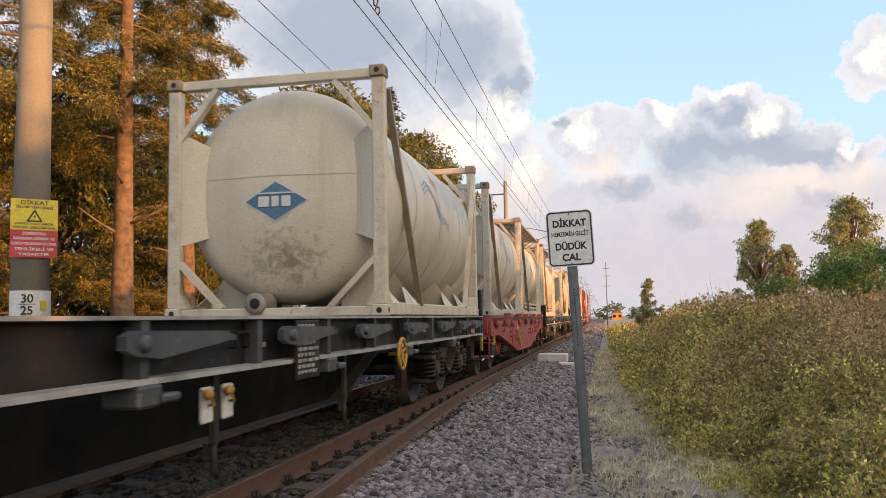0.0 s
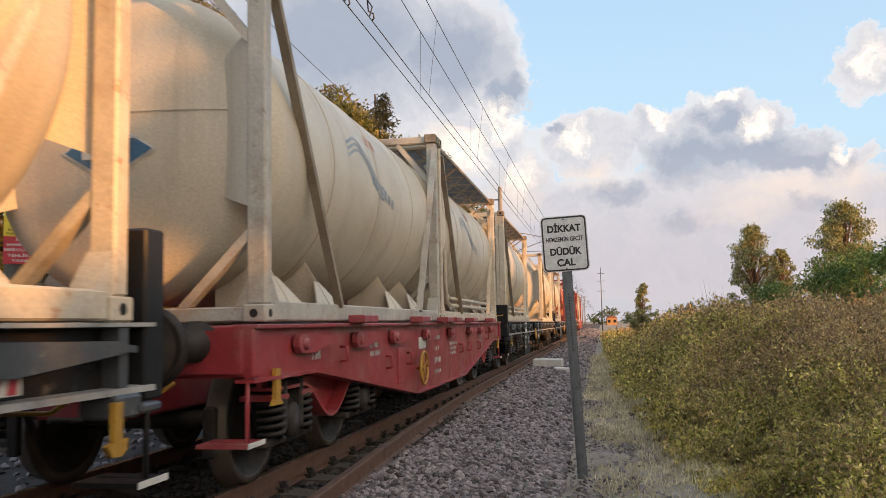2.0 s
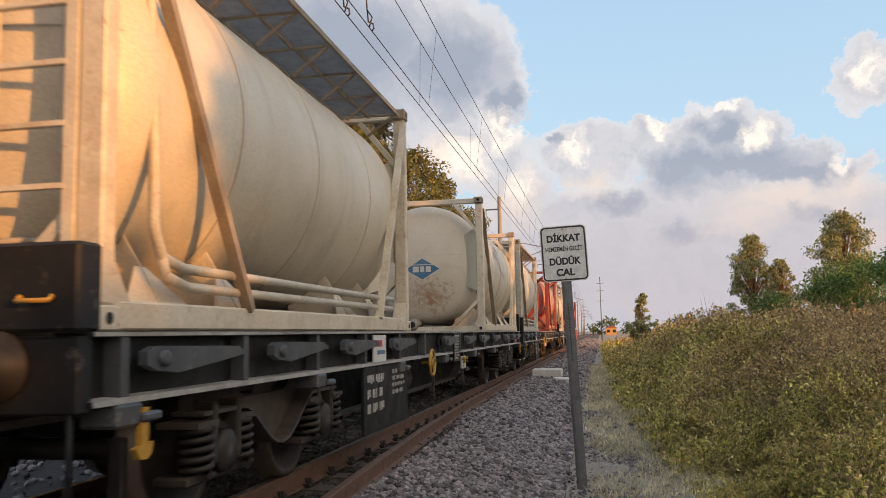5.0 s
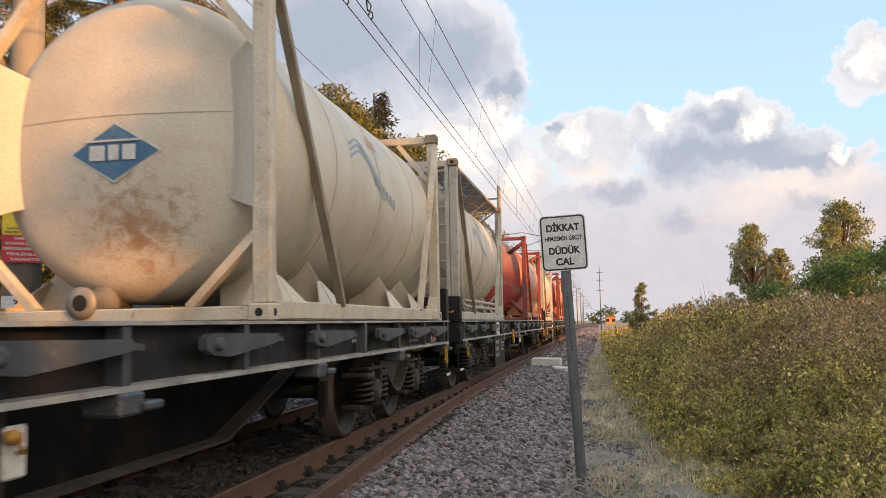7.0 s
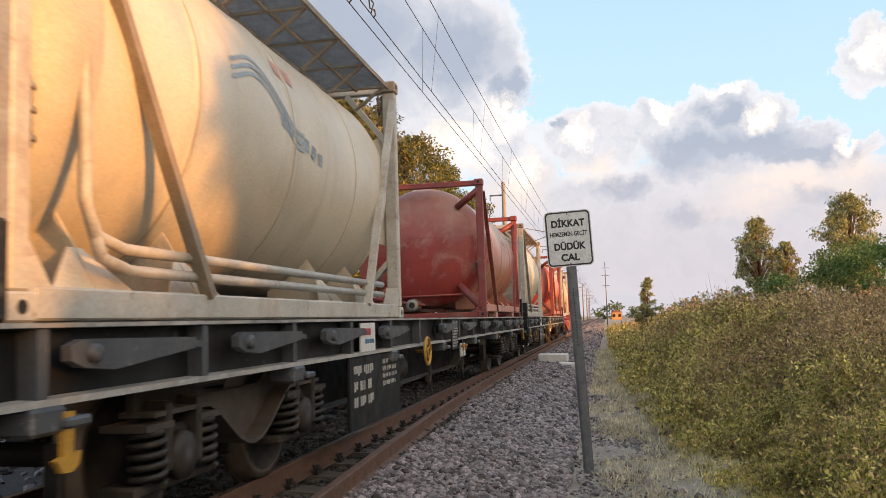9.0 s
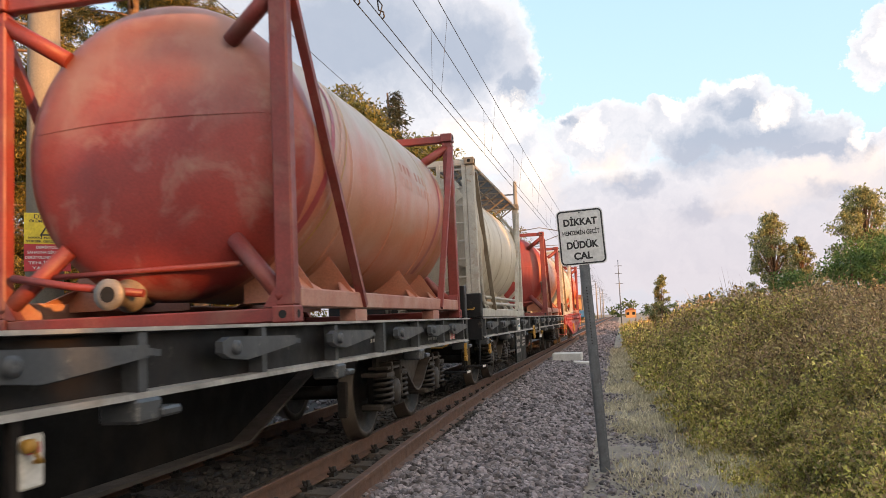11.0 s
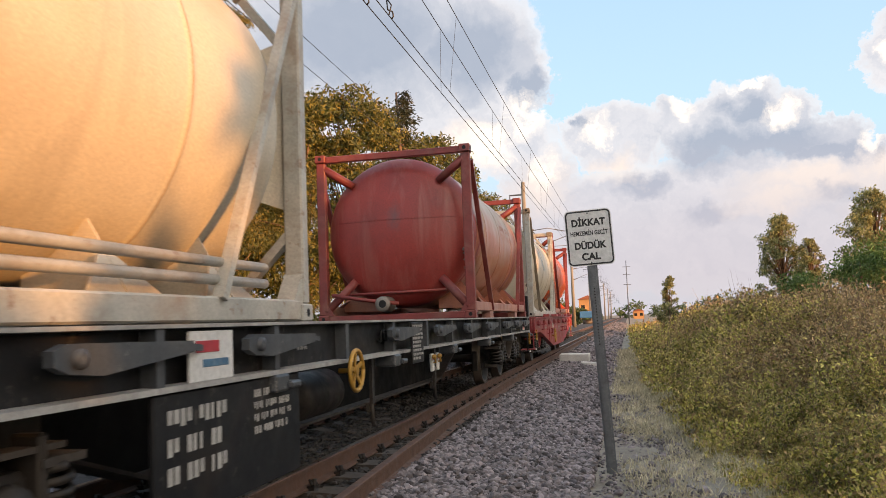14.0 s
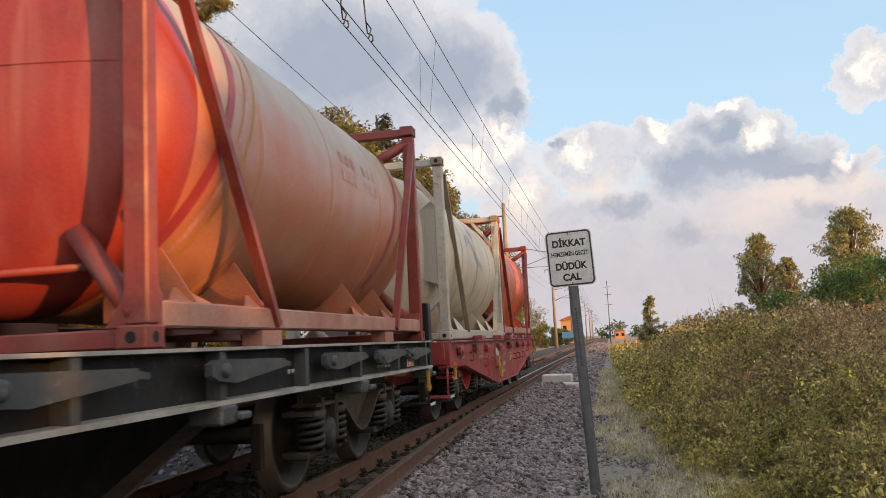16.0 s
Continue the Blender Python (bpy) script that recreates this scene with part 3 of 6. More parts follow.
def build_track():
    track = thing("railway_track", "rusty steel rails on dirty concrete sleepers", "railway track", kind="structure")
    for x in (-0.753, 0.753):
        bm = bmesh.new()
        prism(bm, [(x + a, b) for a, b in RAIL_OUTLINE], "y", -40, 420)
        rail = part("rail", bm, RUST, track, "rust-brown running rail with a worn head")
        bm = bmesh.new()
        box(bm, x - 0.026, x + 0.026, -40, 420, -0.001, 0.003)
        part("worn_head", bm, RAIL_TOP, rail)
    bm = bmesh.new()
    tmp = [(-1.25, -0.30), (1.25, -0.30), (1.25, -0.19), (0.95, -0.168), (0.55, -0.168), (0.4, -0.20), (-0.4, -0.20), (-0.55, -0.168), (-0.95, -0.168), (-1.25, -0.19)]
    prism(bm, tmp, "y", -0.125, 0.125)
    sleeper = mesh_of("sleeper", bm, SLEEPER)
    bm = bmesh.new()
    for x in (-0.753, 0.753):
        for s in (-1, 1):
            box(bm, x + s * 0.085 - 0.03, x + s * 0.085 + 0.03, -0.06, 0.06, -0.168, -0.135)
            tube(bm, [(x + s * 0.10, -0.05, -0.13), (x + s * 0.06, 0.0, -0.10), (x + s * 0.10, 0.05, -0.13)], 0.014, 6)
            tube(bm, [(x + s * 0.10, 0, -0.165), (x + s * 0.10, 0, -0.085)], 0.018, 6)
    clip = mesh_of("rail_clip", bm, GRIME)
    for i in range(210):
        m = pose(0, -16 + 0.62 * i, 0)
        s = part("sleeper", sleeper, None, track, at=m)
        if 18 < i < 110:
            part("rail_clip", clip, None, s)
    # an old rail lying along the sleeper ends
    bm = bmesh.new()
    loops = []
    for x, y in ((1.50, 2.5), (1.40, 5.5), (1.29, 7.4), (1.16, 10.3), (1.06, 15), (1.04, 30), (1.06, 46)):
        loops.append([(x + a, y, b - 0.02) for a, b in RAIL_OUTLINE])
    rings(bm, loops, True, False)
    o = new("spare_rail", mesh_of("spare_rail", bm, RUST))
    tagged(o, "old rusty rail lying along the sleeper ends", "rail")


def build_slab():
    for x, y, w, d, h, a in ((1.78, 24.6, 0.85, 0.5, 0.28, -3), (2.35, 23.2, 0.65, 0.4, 0.12, 8)):
        bm = bmesh.new()
        soft_box(bm, -w / 2, w / 2, -d / 2, d / 2, 0, h, 0.02)
        o = new("concrete_slab", mesh_of("concrete_slab", bm, SLAB))
        o.matrix_basis = pose(x, y, -0.23 if h > 0.2 else -0.26, 1, 1 if h > 0.2 else 4, a)
        tagged(o, "pale broken concrete slab lying on the ballast", "concrete slab", "slabs on the ballast")


# ---- whistle sign ----
def rounded(w, h, r, seg=5):
    pts = []
    for cx, cy, a0 in ((w / 2 - r, h / 2 - r, 0), (-w / 2 + r, h / 2 - r, 90), (-w / 2 + r, -h / 2 + r, 180), (w / 2 - r, -h / 2 + r, 270)):
        for k in range(seg + 1):
            a = radians(a0 + 90 * k / seg)
            pts.append((cx + r * math.cos(a), cy + r * math.sin(a)))
    return pts


def build_whistle_sign():
    sign = thing("whistle_sign", "white rectangular whistle sign with black border on a leaning galvanised post", "sign", at=pose(3.135, 8.6, -0.48, 0, -2.4, 1))
    bm = bmesh.new()
    box(bm, -0.030, 0.030, -0.004, 0.004, 0, 2.5)
    box(bm, -0.034, -0.026, 0.004, 0.034, 0, 2.5)
    box(bm, 0.026, 0.034, 0.004, 0.034, 0, 2.5)
    box(bm, -0.052, -0.034, 0.026, 0.034, 0, 2.5)
    box(bm, 0.034, 0.052, 0.026, 0.034, 0, 2.5)
    post = part("post", bm, GALV, sign, "galvanised steel channel post with punched holes")
    bm = bmesh.new()
    for i in range(20):
        lathe(bm, [(-0.0052, 0.0075), (-0.0045, 0.0075)], "y", 8, (0, 0, 1.62 + i * 0.03 - 0.3))
    part("post_holes", bm, DARK, post)
    W, H, zc = 0.475, 0.58, 2.42
    bm = bmesh.new()
    prism(bm, [(a, b + zc) for a, b in rounded(W, H, 0.05)], "y", -0.012, -0.006)
    plate = part("sign_plate", bm, SIGN_WHITE, sign, "white sign plate with rounded corners")
    outer, inner = rounded(W - 0.016, H - 0.016, 0.044), rounded(W - 0.046, H - 0.046, 0.032)
    bm = bmesh.new()
    vo = [bm.verts.new((a, -0.0135, b + zc)) for a, b in outer]
    vi = [bm.verts.new((a, -0.0135, b + zc)) for a, b in inner]
    for i in range(len(vo)):
        bm.faces.new((vo[i], vo[(i + 1) % len(vo)], vi[(i + 1) % len(vi)], vi[i]))
    part("border", bm, SIGN_BLACK, plate, "black painted border")
    for text, dz, size, wide in (("DİKKAT", 0.155, 0.098, 0.345), ("HEMZEMİN GEÇİT", 0.045, 0.062, 0.38), ("DÜDÜK", -0.085, 0.098, 0.325), ("ÇAL", -0.20, 0.098, 0.19)):
        lettering(text, size, SIGN_BLACK, plate, pose(0, -0.0138, zc + dz, 90, 0, 0), wide=wide, bold=0.0042 if size > 0.08 else 0.0016)
    for dz in (-0.26, 0.255):
        bm = bmesh.new()
        lathe(bm, [(-0.018, 0.004), (-0.016, 0.009), (-0.012, 0.009)], "y", 8, (0, 0, zc + dz))
        part("bolt", bm, GALV, plate)


# ---- catenary masts and wires ----
MAST_X = -3.4


def build_mast(y, full):
    mast = thing("catenary_mast", "tapered round concrete catenary mast beside the track" + (" with warning plates" if full else ""), "mast", "catenary masts", at=pose(MAST_X, y, -0.5))
    bm = bmesh.new()
    lathe(bm, [(0, 0.235), (11.3, 0.13), (11.35, 0.0)], "z", 24)
    part("pole", bm, CONCRETE, mast)
    arm_z = 6.75
    bm = bmesh.new()
    tube(bm, [(0.12, 0, arm_z + 1.0), (1.5, 0.8, arm_z + 1.25), (3.4, 1.9, arm_z + 0.9)], 0.03, 8)
    tube(bm, [(0.12, 0, arm_z - 0.4), (3.3, 1.85, arm_z + 0.9)], 0.028, 8)
    tube(bm, [(1.1, 0.6, arm_z - 0.08), (3.62, 2.05, arm_z + 0.02)], 0.022, 8)
    part("cantilever", bm, GALV, mast, "steel tube cantilever")
    for x0, z0, x1, z1 in ((0.2, arm_z + 1.02, 0.65, arm_z + 1.1), (0.2, arm_z - 0.36, 0.65, arm_z - 0.22)):
        bm = bmesh.new()
        a, b = Vector((x0, 0, z0)), Vector((x1, 0, z1))
        n = 11
        tube(bm, [a.lerp(b, i / n) for i in range(n + 1)], [0.075 if i % 2 else 0.035 for i in range(n + 1)], 10)
        part("insulator", bm, BRACE, mast, "ribbed brown insulator")
    bm = bmesh.new()
    box(bm, -1.0, 0.1, -0.04, 0.04, 10.35, 10.45)
    box(bm, -1.0, -0.94, -0.04, 0.04, 10.0, 10.35)
    part("feeder_bracket", bm, GALV, mast)
    for x, yy in ((3.58, 1.6), (3.75, 2.2)):
        bm = bmesh.new()
        z = 5.95
        tube(bm, [(x - 0.06, yy * 0.55 + 0.85, arm_z + 0.02), (x - 0.07, yy, z + 0.35), (x - 0.05, yy, z + 0.12), (x + 0.02, yy, z + 0.08), (x + 0.03, yy, z + 0.01), (x, yy, z - 0.02)], 0.012, 6)
        tube(bm, [(x - 0.07, yy, z + 0.30), (x + 0.02, yy - 0.05, z + 0.16), (x, yy - 0.12, z)], 0.010, 6)
        part("steady_arm", bm, WIRE, mast, "hooked steady arm on the contact wire")
    if not full:
        return
    # the plates face along the track
    yaw = 46
    face = pose(0, 0, 0, 0, 0, yaw)
    for z0, h, w, mat, name in ((2.76, 0.37, 0.51, SIGN_YELLOW, "warning_plate"), (2.435, 0.325, 0.51, SIGN_RED, "prohibition_plate")):
        bm = bmesh.new()
        soft_box(bm, -w / 2, w / 2, -0.245, -0.235, z0, z0 + h, 0.003)
        p = part(name, bm, mat, mast, "yellow high-voltage warning plate" if mat is SIGN_YELLOW else "red no-trespassing plate", at=face)
        if mat is SIGN_YELLOW:
            for text, dz, size, wide in (("DİKKAT", 0.325, 0.07, 0.30), ("ÖLÜM TEHLİKESİ", 0.27, 0.04, 0.40), ("HAVAİ HATLARDA", 0.075, 0.036, 0.42), ("YÜKSEK GERİLİM VAR", 0.03, 0.036, 0.47)):
                lettering(text, size, SIGN_BLACK, p, pose(0, -0.2465, z0 + dz, 90, 0, 0), wide=wide, bold=0.001)
            bm = bmesh.new()
            tri = [(-0.09, 0.10), (0.09, 0.10), (0, 0.25)]
            tin = [(-0.058, 0.118), (0.058, 0.118), (0, 0.215)]
            vo = [bm.verts.new((a, -0.2465, z0 + b)) for a, b in tri]
            vi = [bm.verts.new((a, -0.2465, z0 + b)) for a, b in tin]
            for i in range(3):
                bm.faces.new((vo[i], vo[(i + 1) % 3], vi[(i + 1) % 3], vi[i]))
            bolt = [(0.012, 0.195), (-0.016, 0.160), (0.0, 0.160), (-0.010, 0.125), (0.018, 0.168), (0.003, 0.168)]
            bm.faces.new([bm.verts.new((a, -0.2465, z0 + b)) for a, b in bolt])
            part("warning_triangle", bm, SIGN_BLACK, p, "black lightning triangle")
        else:
            for text, dz, wide in (("DEMİRYOLU", 0.285, 0.25), ("SAHASINA GİRMEK VE", 0.225, 0.44), ("DEMİRYOLUNDAN GEÇMEK", 0.165, 0.49), ("TEHLİKELİ VE", 0.10, 0.42), ("YASAKTIR", 0.04, 0.34)):
                lettering(text, 0.045, SIGN_WHITE, p, pose(0, -0.2465, z0 + dz, 90, 0, 0), wide=wide, bold=0.0008)
    bm = bmesh.new()
    loops = [[(0.237 * math.sin(a), -0.237 * math.cos(a), z) for a in np.linspace(-1.25, 1.25, 15)] for z in (1.72, 2.05)]
    rings(bm, loops, False, True, False)
    band = part("number_band", bm, SIGN_WHITE, mast, "white painted mast number band", at=face)
    for text, dz in (("30", 1.95), ("25", 1.81)):
        lettering(text, 0.14, SIGN_BLACK, band, pose(-0.06, -0.2405, dz, 90, 0, 0), bold=0.002)
    bm = bmesh.new()
    box(bm, -0.09, 0.09, -0.001, 0.001, 1.885, 1.893)
    part("number_rule", bm, SIGN_BLACK, band, at=pose(-0.06, -0.2405, 0))
    bm = bmesh.new()
    box(bm, -0.04, 0.04, -0.001, 0.001, 1.82, 1.93)
    part("number_mark", bm, SIGN_YELLOW, band, at=pose(0.12, -0.22, 0, 0, 0, 30))


MASTS = [8.7, 57.7, 107, 156, 205, 254, 303, 352]


def build_wires():
    spans = [-40] + MASTS
    lines = [("contact_wire", 0.18, 5.43, 0.0075, 0), ("contact_wire", 0.35, 5.43, 0.0075, 0),
             ("messenger_wire", 0.21, 6.78, 0.0075, 0.25), ("messenger_wire", 0.53, 6.98, 0.0075, 0.25),
             ("feeder_wire", -3.3, 7.15, 0.008, 0.45), ("feeder_wire", -3.3, 7.80, 0.008, 0.45)]
    for name, x, z, r, sag in lines:
        cable = thing(name, "thin dark overhead " + name.replace("_", " ") + " along the track", "wire", "overhead wires")
        bm = bmesh.new()
        pts = []
        for a, b in zip(spans, spans[1:]):
            pts += [(x, a + (b - a) * i / 10, z - sag * 4 * (i / 10) * (1 - i / 10)) for i in range(10)]
        tube(bm, pts + [(x, spans[-1], z)], r, 5)
        part("strand", bm, WIRE, cable)
        if name == "messenger_wire":
            low = 0.18 if x < 0.3 else 0.35
            bm = bmesh.new()
            for a, b in zip(spans[1:4], spans[2:5]):
                for i in range(1, 8):
                    u = i / 8
                    zt = z - sag * 4 * u * (1 - u)
                    tube(bm, [(x, a + (b - a) * u, zt), (low, a + (b - a) * u, 5.43)], 0.004, 4)
            tagged(part("droppers", bm, WIRE, cable), kind="stuff")


# ---- tank containers ----
CW, CL, CH = 1.219, 6.058, 2.591


def casting(bm, x, y, z):
    soft_box(bm, x - 0.081, x + 0.081, y - 0.089, y + 0.089, z - 0.059, z + 0.059, 0.01)


def tank_container(y0, shell, frame_mat, shell_head=None, style="beam", R=1.185, walkway=False, ladder=False, pipes=False, valve=True, feet=False, logo="", label="", brace_mat=None, repaint=False):
    """A 20 ft tank container, front end at y = 0; style: beam (corner struts to the frame) or stub (short tubes from corners to the head)."""
    c = thing("tank_container", label, "tank container", "tank containers on the train", at=pose(0, y0, 1.17))
    zc = 1.33 if not feet else 1.365
    # shell: barrel with dished heads
    bm = bmesh.new()
    apex, bulge, knuckle = 0.09, 0.16, 0.16

    def head_y(r):
        a = r / R
        if a < 0.84:
            return apex + bulge * (a / 0.84) ** 2
        u = (a - 0.84) / 0.16
        return apex + bulge + knuckle * (1 - math.sqrt(max(0.0, 1 - u * u))) + 0.10 * u
    prof = [(head_y(R * a), max(0.008, R * a)) for a in (0, 0.2, 0.4, 0.6, 0.75, 0.84, 0.89, 0.93, 0.96, 0.98, 0.995)]
    y_head = head_y(R)
    front = prof + [(y_head + 0.02, R), (y_head + 0.05, R), (y_head + 0.09, R)]
    ribs = []
    for yy in (1.55, 3.0, 4.5):
        ribs += [(yy - 0.05, R), (yy - 0.032, R), (yy - 0.025, R + 0.005), (yy - 0.02, R + 0.005), (yy + 0.02, R + 0.005), (yy + 0.025, R + 0.005), (yy + 0.032, R), (yy + 0.05, R)]
    back = [(CL - s, r) for s, r in front][::-1]
    lathe(bm, front + ribs + back, "y", 56, (0, 0, zc))
    sh = part("tank_shell", bm, shell, c)
    if shell_head:
        bm = bmesh.new()
        head = [(s - 0.006, r + 0.004) for s, r in front]
        lathe(bm, head[:-2] + [(y_head + 0.13, R + 0.004), (y_head + 0.135, R + 0.003), (y_head + 0.135, R - 0.02)], "y", 56, (0, 0, zc))
        part("tank_head", bm, shell_head, sh, "front dished head")
    # weld bands round the barrel
    for yy in (1.55, 3.0, 4.5):
        bm = bmesh.new()
        lathe(bm, [(yy - 0.009, R + 0.002), (yy - 0.008, R + 0.0075), (yy + 0.008, R + 0.0075), (yy + 0.009, R + 0.002)], "y", 56, (0, 0, zc))
        part("weld_band", bm, SEAM if not feet else shell, sh)
    # head seam
    bm = bmesh.new()
    tube(bm, [(x, head_y(math.hypot(x, 0.17)) - 0.008, zc + 0.17) for x in np.linspace(-R * 0.93, R * 0.93, 25)], 0.0035, 5)
    part("weld_seam", bm, shell_head or shell, sh)
    if style == "beam":
        # stiffening skirt plates between the head and the posts
        for sx in (-1, 1):
            for y, s in ((0.0, 1), (CL, -1)):
                bm = bmesh.new()
                loops = []
                for u in np.linspace(0, 1, 6):
                    x, yy = 1.10 - 0.29 * u, 0.06 + 0.13 * u + 0.05 * u * u
                    top, low = zc + 0.70 - 0.16 * u, zc - 0.56 + 0.11 * u
                    loops.append([(sx * x, y + s * yy, low), (sx * x, y + s * yy, top), (sx * x, y + s * (yy + 0.008), top), (sx * x, y + s * (yy + 0.008), low)])
                rings(bm, loops, True, False)
                part("skirt_plate", bm, shell, c)
    pw = 0.068
    for yb, s in ((0.089, 1), (CL - 0.089, -1)):
        for sx in (-1, 1):
            bm = bmesh.new()
            soft_box(bm, sx * (CW - 0.078) - pw, sx * (CW - 0.078) + pw, yb - 0.055, yb + 0.055, 0.118, CH - 0.118, 0.012)
            part("corner_post", bm, frame_mat, c)
            for z in (0.059, CH - 0.059):
                bm = bmesh.new()
                casting(bm, sx * (CW - 0.081), yb, z)
                cast = part("corner_casting", bm, frame_mat if z < 1 else BRACE if style == "beam" else frame_mat, c)
                for ax, at in (("y", (sx * (CW - 0.081), yb - s * 0.0902, z)), ("x", (sx * (CW + 0.0004), yb, z))):
                    bm = bmesh.new()
                    lathe(bm, [(-0.0005, 0.030), (0.0008, 0.030)], ax, 10, at)
                    part("casting_hole", bm, DARK, cast)
            # foot gusset
            bm = bmesh.new()
            prism(bm, [(sx * 0.98, 0.11), (sx * 1.10, 0.11), (sx * 1.10, 0.30)][::sx], "y", yb - 0.05, yb + 0.05)
            prism(bm, [(yb + s * 0.05, 0.11), (yb + s * 0.22, 0.11), (yb + s * 0.05, 0.33)][::s], "x", sx * (CW - 0.15), sx * (CW - 0.02))
            part("foot_gusset", bm, frame_mat, c)
        for z, h in ((CH - 0.07, 0.10), (0.055, 0.10)):
            bm = bmesh.new()
            soft_box(bm, -1.06, 1.06, yb - 0.05, yb + 0.05, z - h / 2, z + h / 2, 0.01)
            part("cross_beam", bm, frame_mat, c)
        for sx in (-1, 1):
            for up in (True, False):
                bm = bmesh.new()
                if style == "beam":
                    ends = ((1.93, 0.66, CH - 0.12) if up else (0.60, 0.60, 0.10))
                    beam(bm, (sx * 1.09, yb, ends[0]), (sx * ends[1], yb, ends[2]), 0.06, 0.09, (0, 1, 0))
                else:
                    tube(bm, [(sx * 1.12, yb, CH - 0.20 if up else 0.16), (sx * 0.68, yb + s * 0.16, zc + (0.74 if up else -0.74))], 0.065, 10)
                part("corner_strut", bm, frame_mat, c)
    zr = 0.07 if not feet else 0.17
    for sx in (-1, 1):
        bm = bmesh.new()
        soft_box(bm, sx * 1.13 - 0.075, sx * 1.13 + 0.075, 0.18, CL - 0.18, zr - 0.065, zr + 0.075, 0.012)
        part("side_rail", bm, DUSTY_RAIL if feet else frame_mat, c)
        if feet:
            for yy in (1.55, 4.5):
                bm = bmesh.new()
                box(bm, sx * 1.13 - 0.07, sx * 1.13 + 0.07, yy - 0.16, yy + 0.16, 0.0, 0.10)
                part("rail_foot", bm, DUSTY_RAIL, c)
        for p0, p1 in (((0.17, CH - 0.22), (1.62, 0.13)), ((CL - 0.17, CH - 0.22), (CL - 1.32, 0.13))):
            bm = bmesh.new()
            beam(bm, (sx * 1.20, p0[0], p0[1]), (sx * 1.20, p1[0], p1[1]), 0.055, 0.07, (1, 0, 0))
            part("side_brace", bm, (brace_mat or BRACE) if p0[0] < 2 else frame_mat, c)
        for yy in (0.75, 1.7, CL - 2.0, CL - 0.95):
            bm = bmesh.new()
            dz = zc - math.sqrt(R * R - 0.85 ** 2)
            rings(bm, [[(sx * (1.10 + dx), yy - 0.34, zr + 0.05), (sx * (1.10 + dx), yy + 0.34, zr + 0.05), (sx * (0.97 + dx), yy + 0.05, 0.35), (sx * (0.97 + dx), yy - 0.05, 0.35)] for dx in (-0.012, 0.0)], True, False)
            web = [(0.50, zr), (1.10, zr), (1.10, zr + 0.07), (0.86, dz + 0.03), (0.50, zc - math.sqrt(R * R - 0.25) + 0.02)]
            prism(bm, [(sx * a, b) for a, b in web], "y", yy - 0.006, yy + 0.006)
            part("saddle", bm, shell, c)
    if valve:
        bm = bmesh.new()
        lathe(bm, [(-0.10, 0.055), (-0.10, 0.115), (-0.055, 0.115), (-0.055, 0.075), (0.10, 0.09), (0.16, 0.13), (0.20, 0.13), (0.20, 0.09), (0.42, 0.09)], "y", 20, (-0.20, 0.0 + 0.11, 0.15 if not feet else 0.26))
        v = part("outlet_valve", bm, STEEL, c, "flanged bottom outlet valve")
        bm = bmesh.new()
        lathe(bm, [(0.005, 0.058), (0.008, 0.058)], "y", 16, (-0.20, 0.0, 0.15 if not feet else 0.26))
        part("valve_mouth", bm, DARK, v)
        if feet or walkway:
            bm = bmesh.new()
            tube(bm, [(-1.0, 0.03, 0.42), (-0.5, 0.05, 0.33), (0.02, 0.12, 0.26)], 0.03, 8)
            tube(bm, [(-0.95, 0.2, 0.42), (0.75, 0.2, 0.44)], 0.022, 8)
            part("outlet_pipe", bm, STEEL if not feet else frame_mat, c)
    if pipes:
        for z, off in ((0.34, 0.0), (0.24, 0.05)):
            bm = bmesh.new()
            pts = [(1.16, 5.4, z), (1.16, 0.85 + off, z), (1.16, 0.62 + off, z + 0.05), (1.16, 0.55 + off, z + 0.2)]
            if off == 0:
                pts += [(1.15, 0.55, 1.3), (1.12, 0.52, 1.95), (0.9, 0.50, 2.3)]
            tube(bm, pts, 0.030, 8)
            part("steam_pipe", bm, frame_mat, c, "pale steam heating pipe")
    # vertical drain hose by the front post
    bm = bmesh.new()
    tube(bm, [(1.02, 0.30, 1.05), (1.06, 0.28, 1.02), (1.06, 0.28, 0.72)], 0.035, 8)
    for z in (0.98, 0.88, 0.76):
        lathe(bm, [(z - 0.012, 0.05), (z + 0.012, 0.05)], "z", 8, (1.06, 0.28, 0))
    part("drain_fitting", bm, STEEL, c)
    if walkway:
        w = part("walkway", mesh_of("walkway", walkway_frame(), BRACE), None, c, "steel grating walkway along the tank top")
        bm = bmesh.new()
        for i in range(95):
            yy = 0.25 + i * 0.0585
            box(bm, 0.48, 1.14, yy - 0.003, yy + 0.003, CH - 0.085, CH - 0.06)
        part("grating", bm, GALV, w)
    if ladder:
        lad = thing_part("ladder", c)
        for x in (0.62, 1.04):
            bm = bmesh.new()
            box(bm, x - 0.03, x + 0.03, 0.02, 0.045, 0.2, CH - 0.1)
            part("stile", bm, frame_mat, lad)
        for i in range(8):
            bm = bmesh.new()
            box(bm, 0.64, 1.02, 0.015, 0.05, 0.36 + i * 0.29, 0.385 + i * 0.29)
            part("rung", bm, frame_mat, lad)
    # manhole and top fittings
    bm = bmesh.new()
    lathe(bm, [(zc + R - 0.03, 0.25), (zc + R + 0.05, 0.25), (zc + R + 0.055, 0.29), (zc + R + 0.075, 0.29), (zc + R + 0.09, 0.0)], "z", 18, (0, 3.0, 0))
    part("manhole", bm, frame_mat, c)
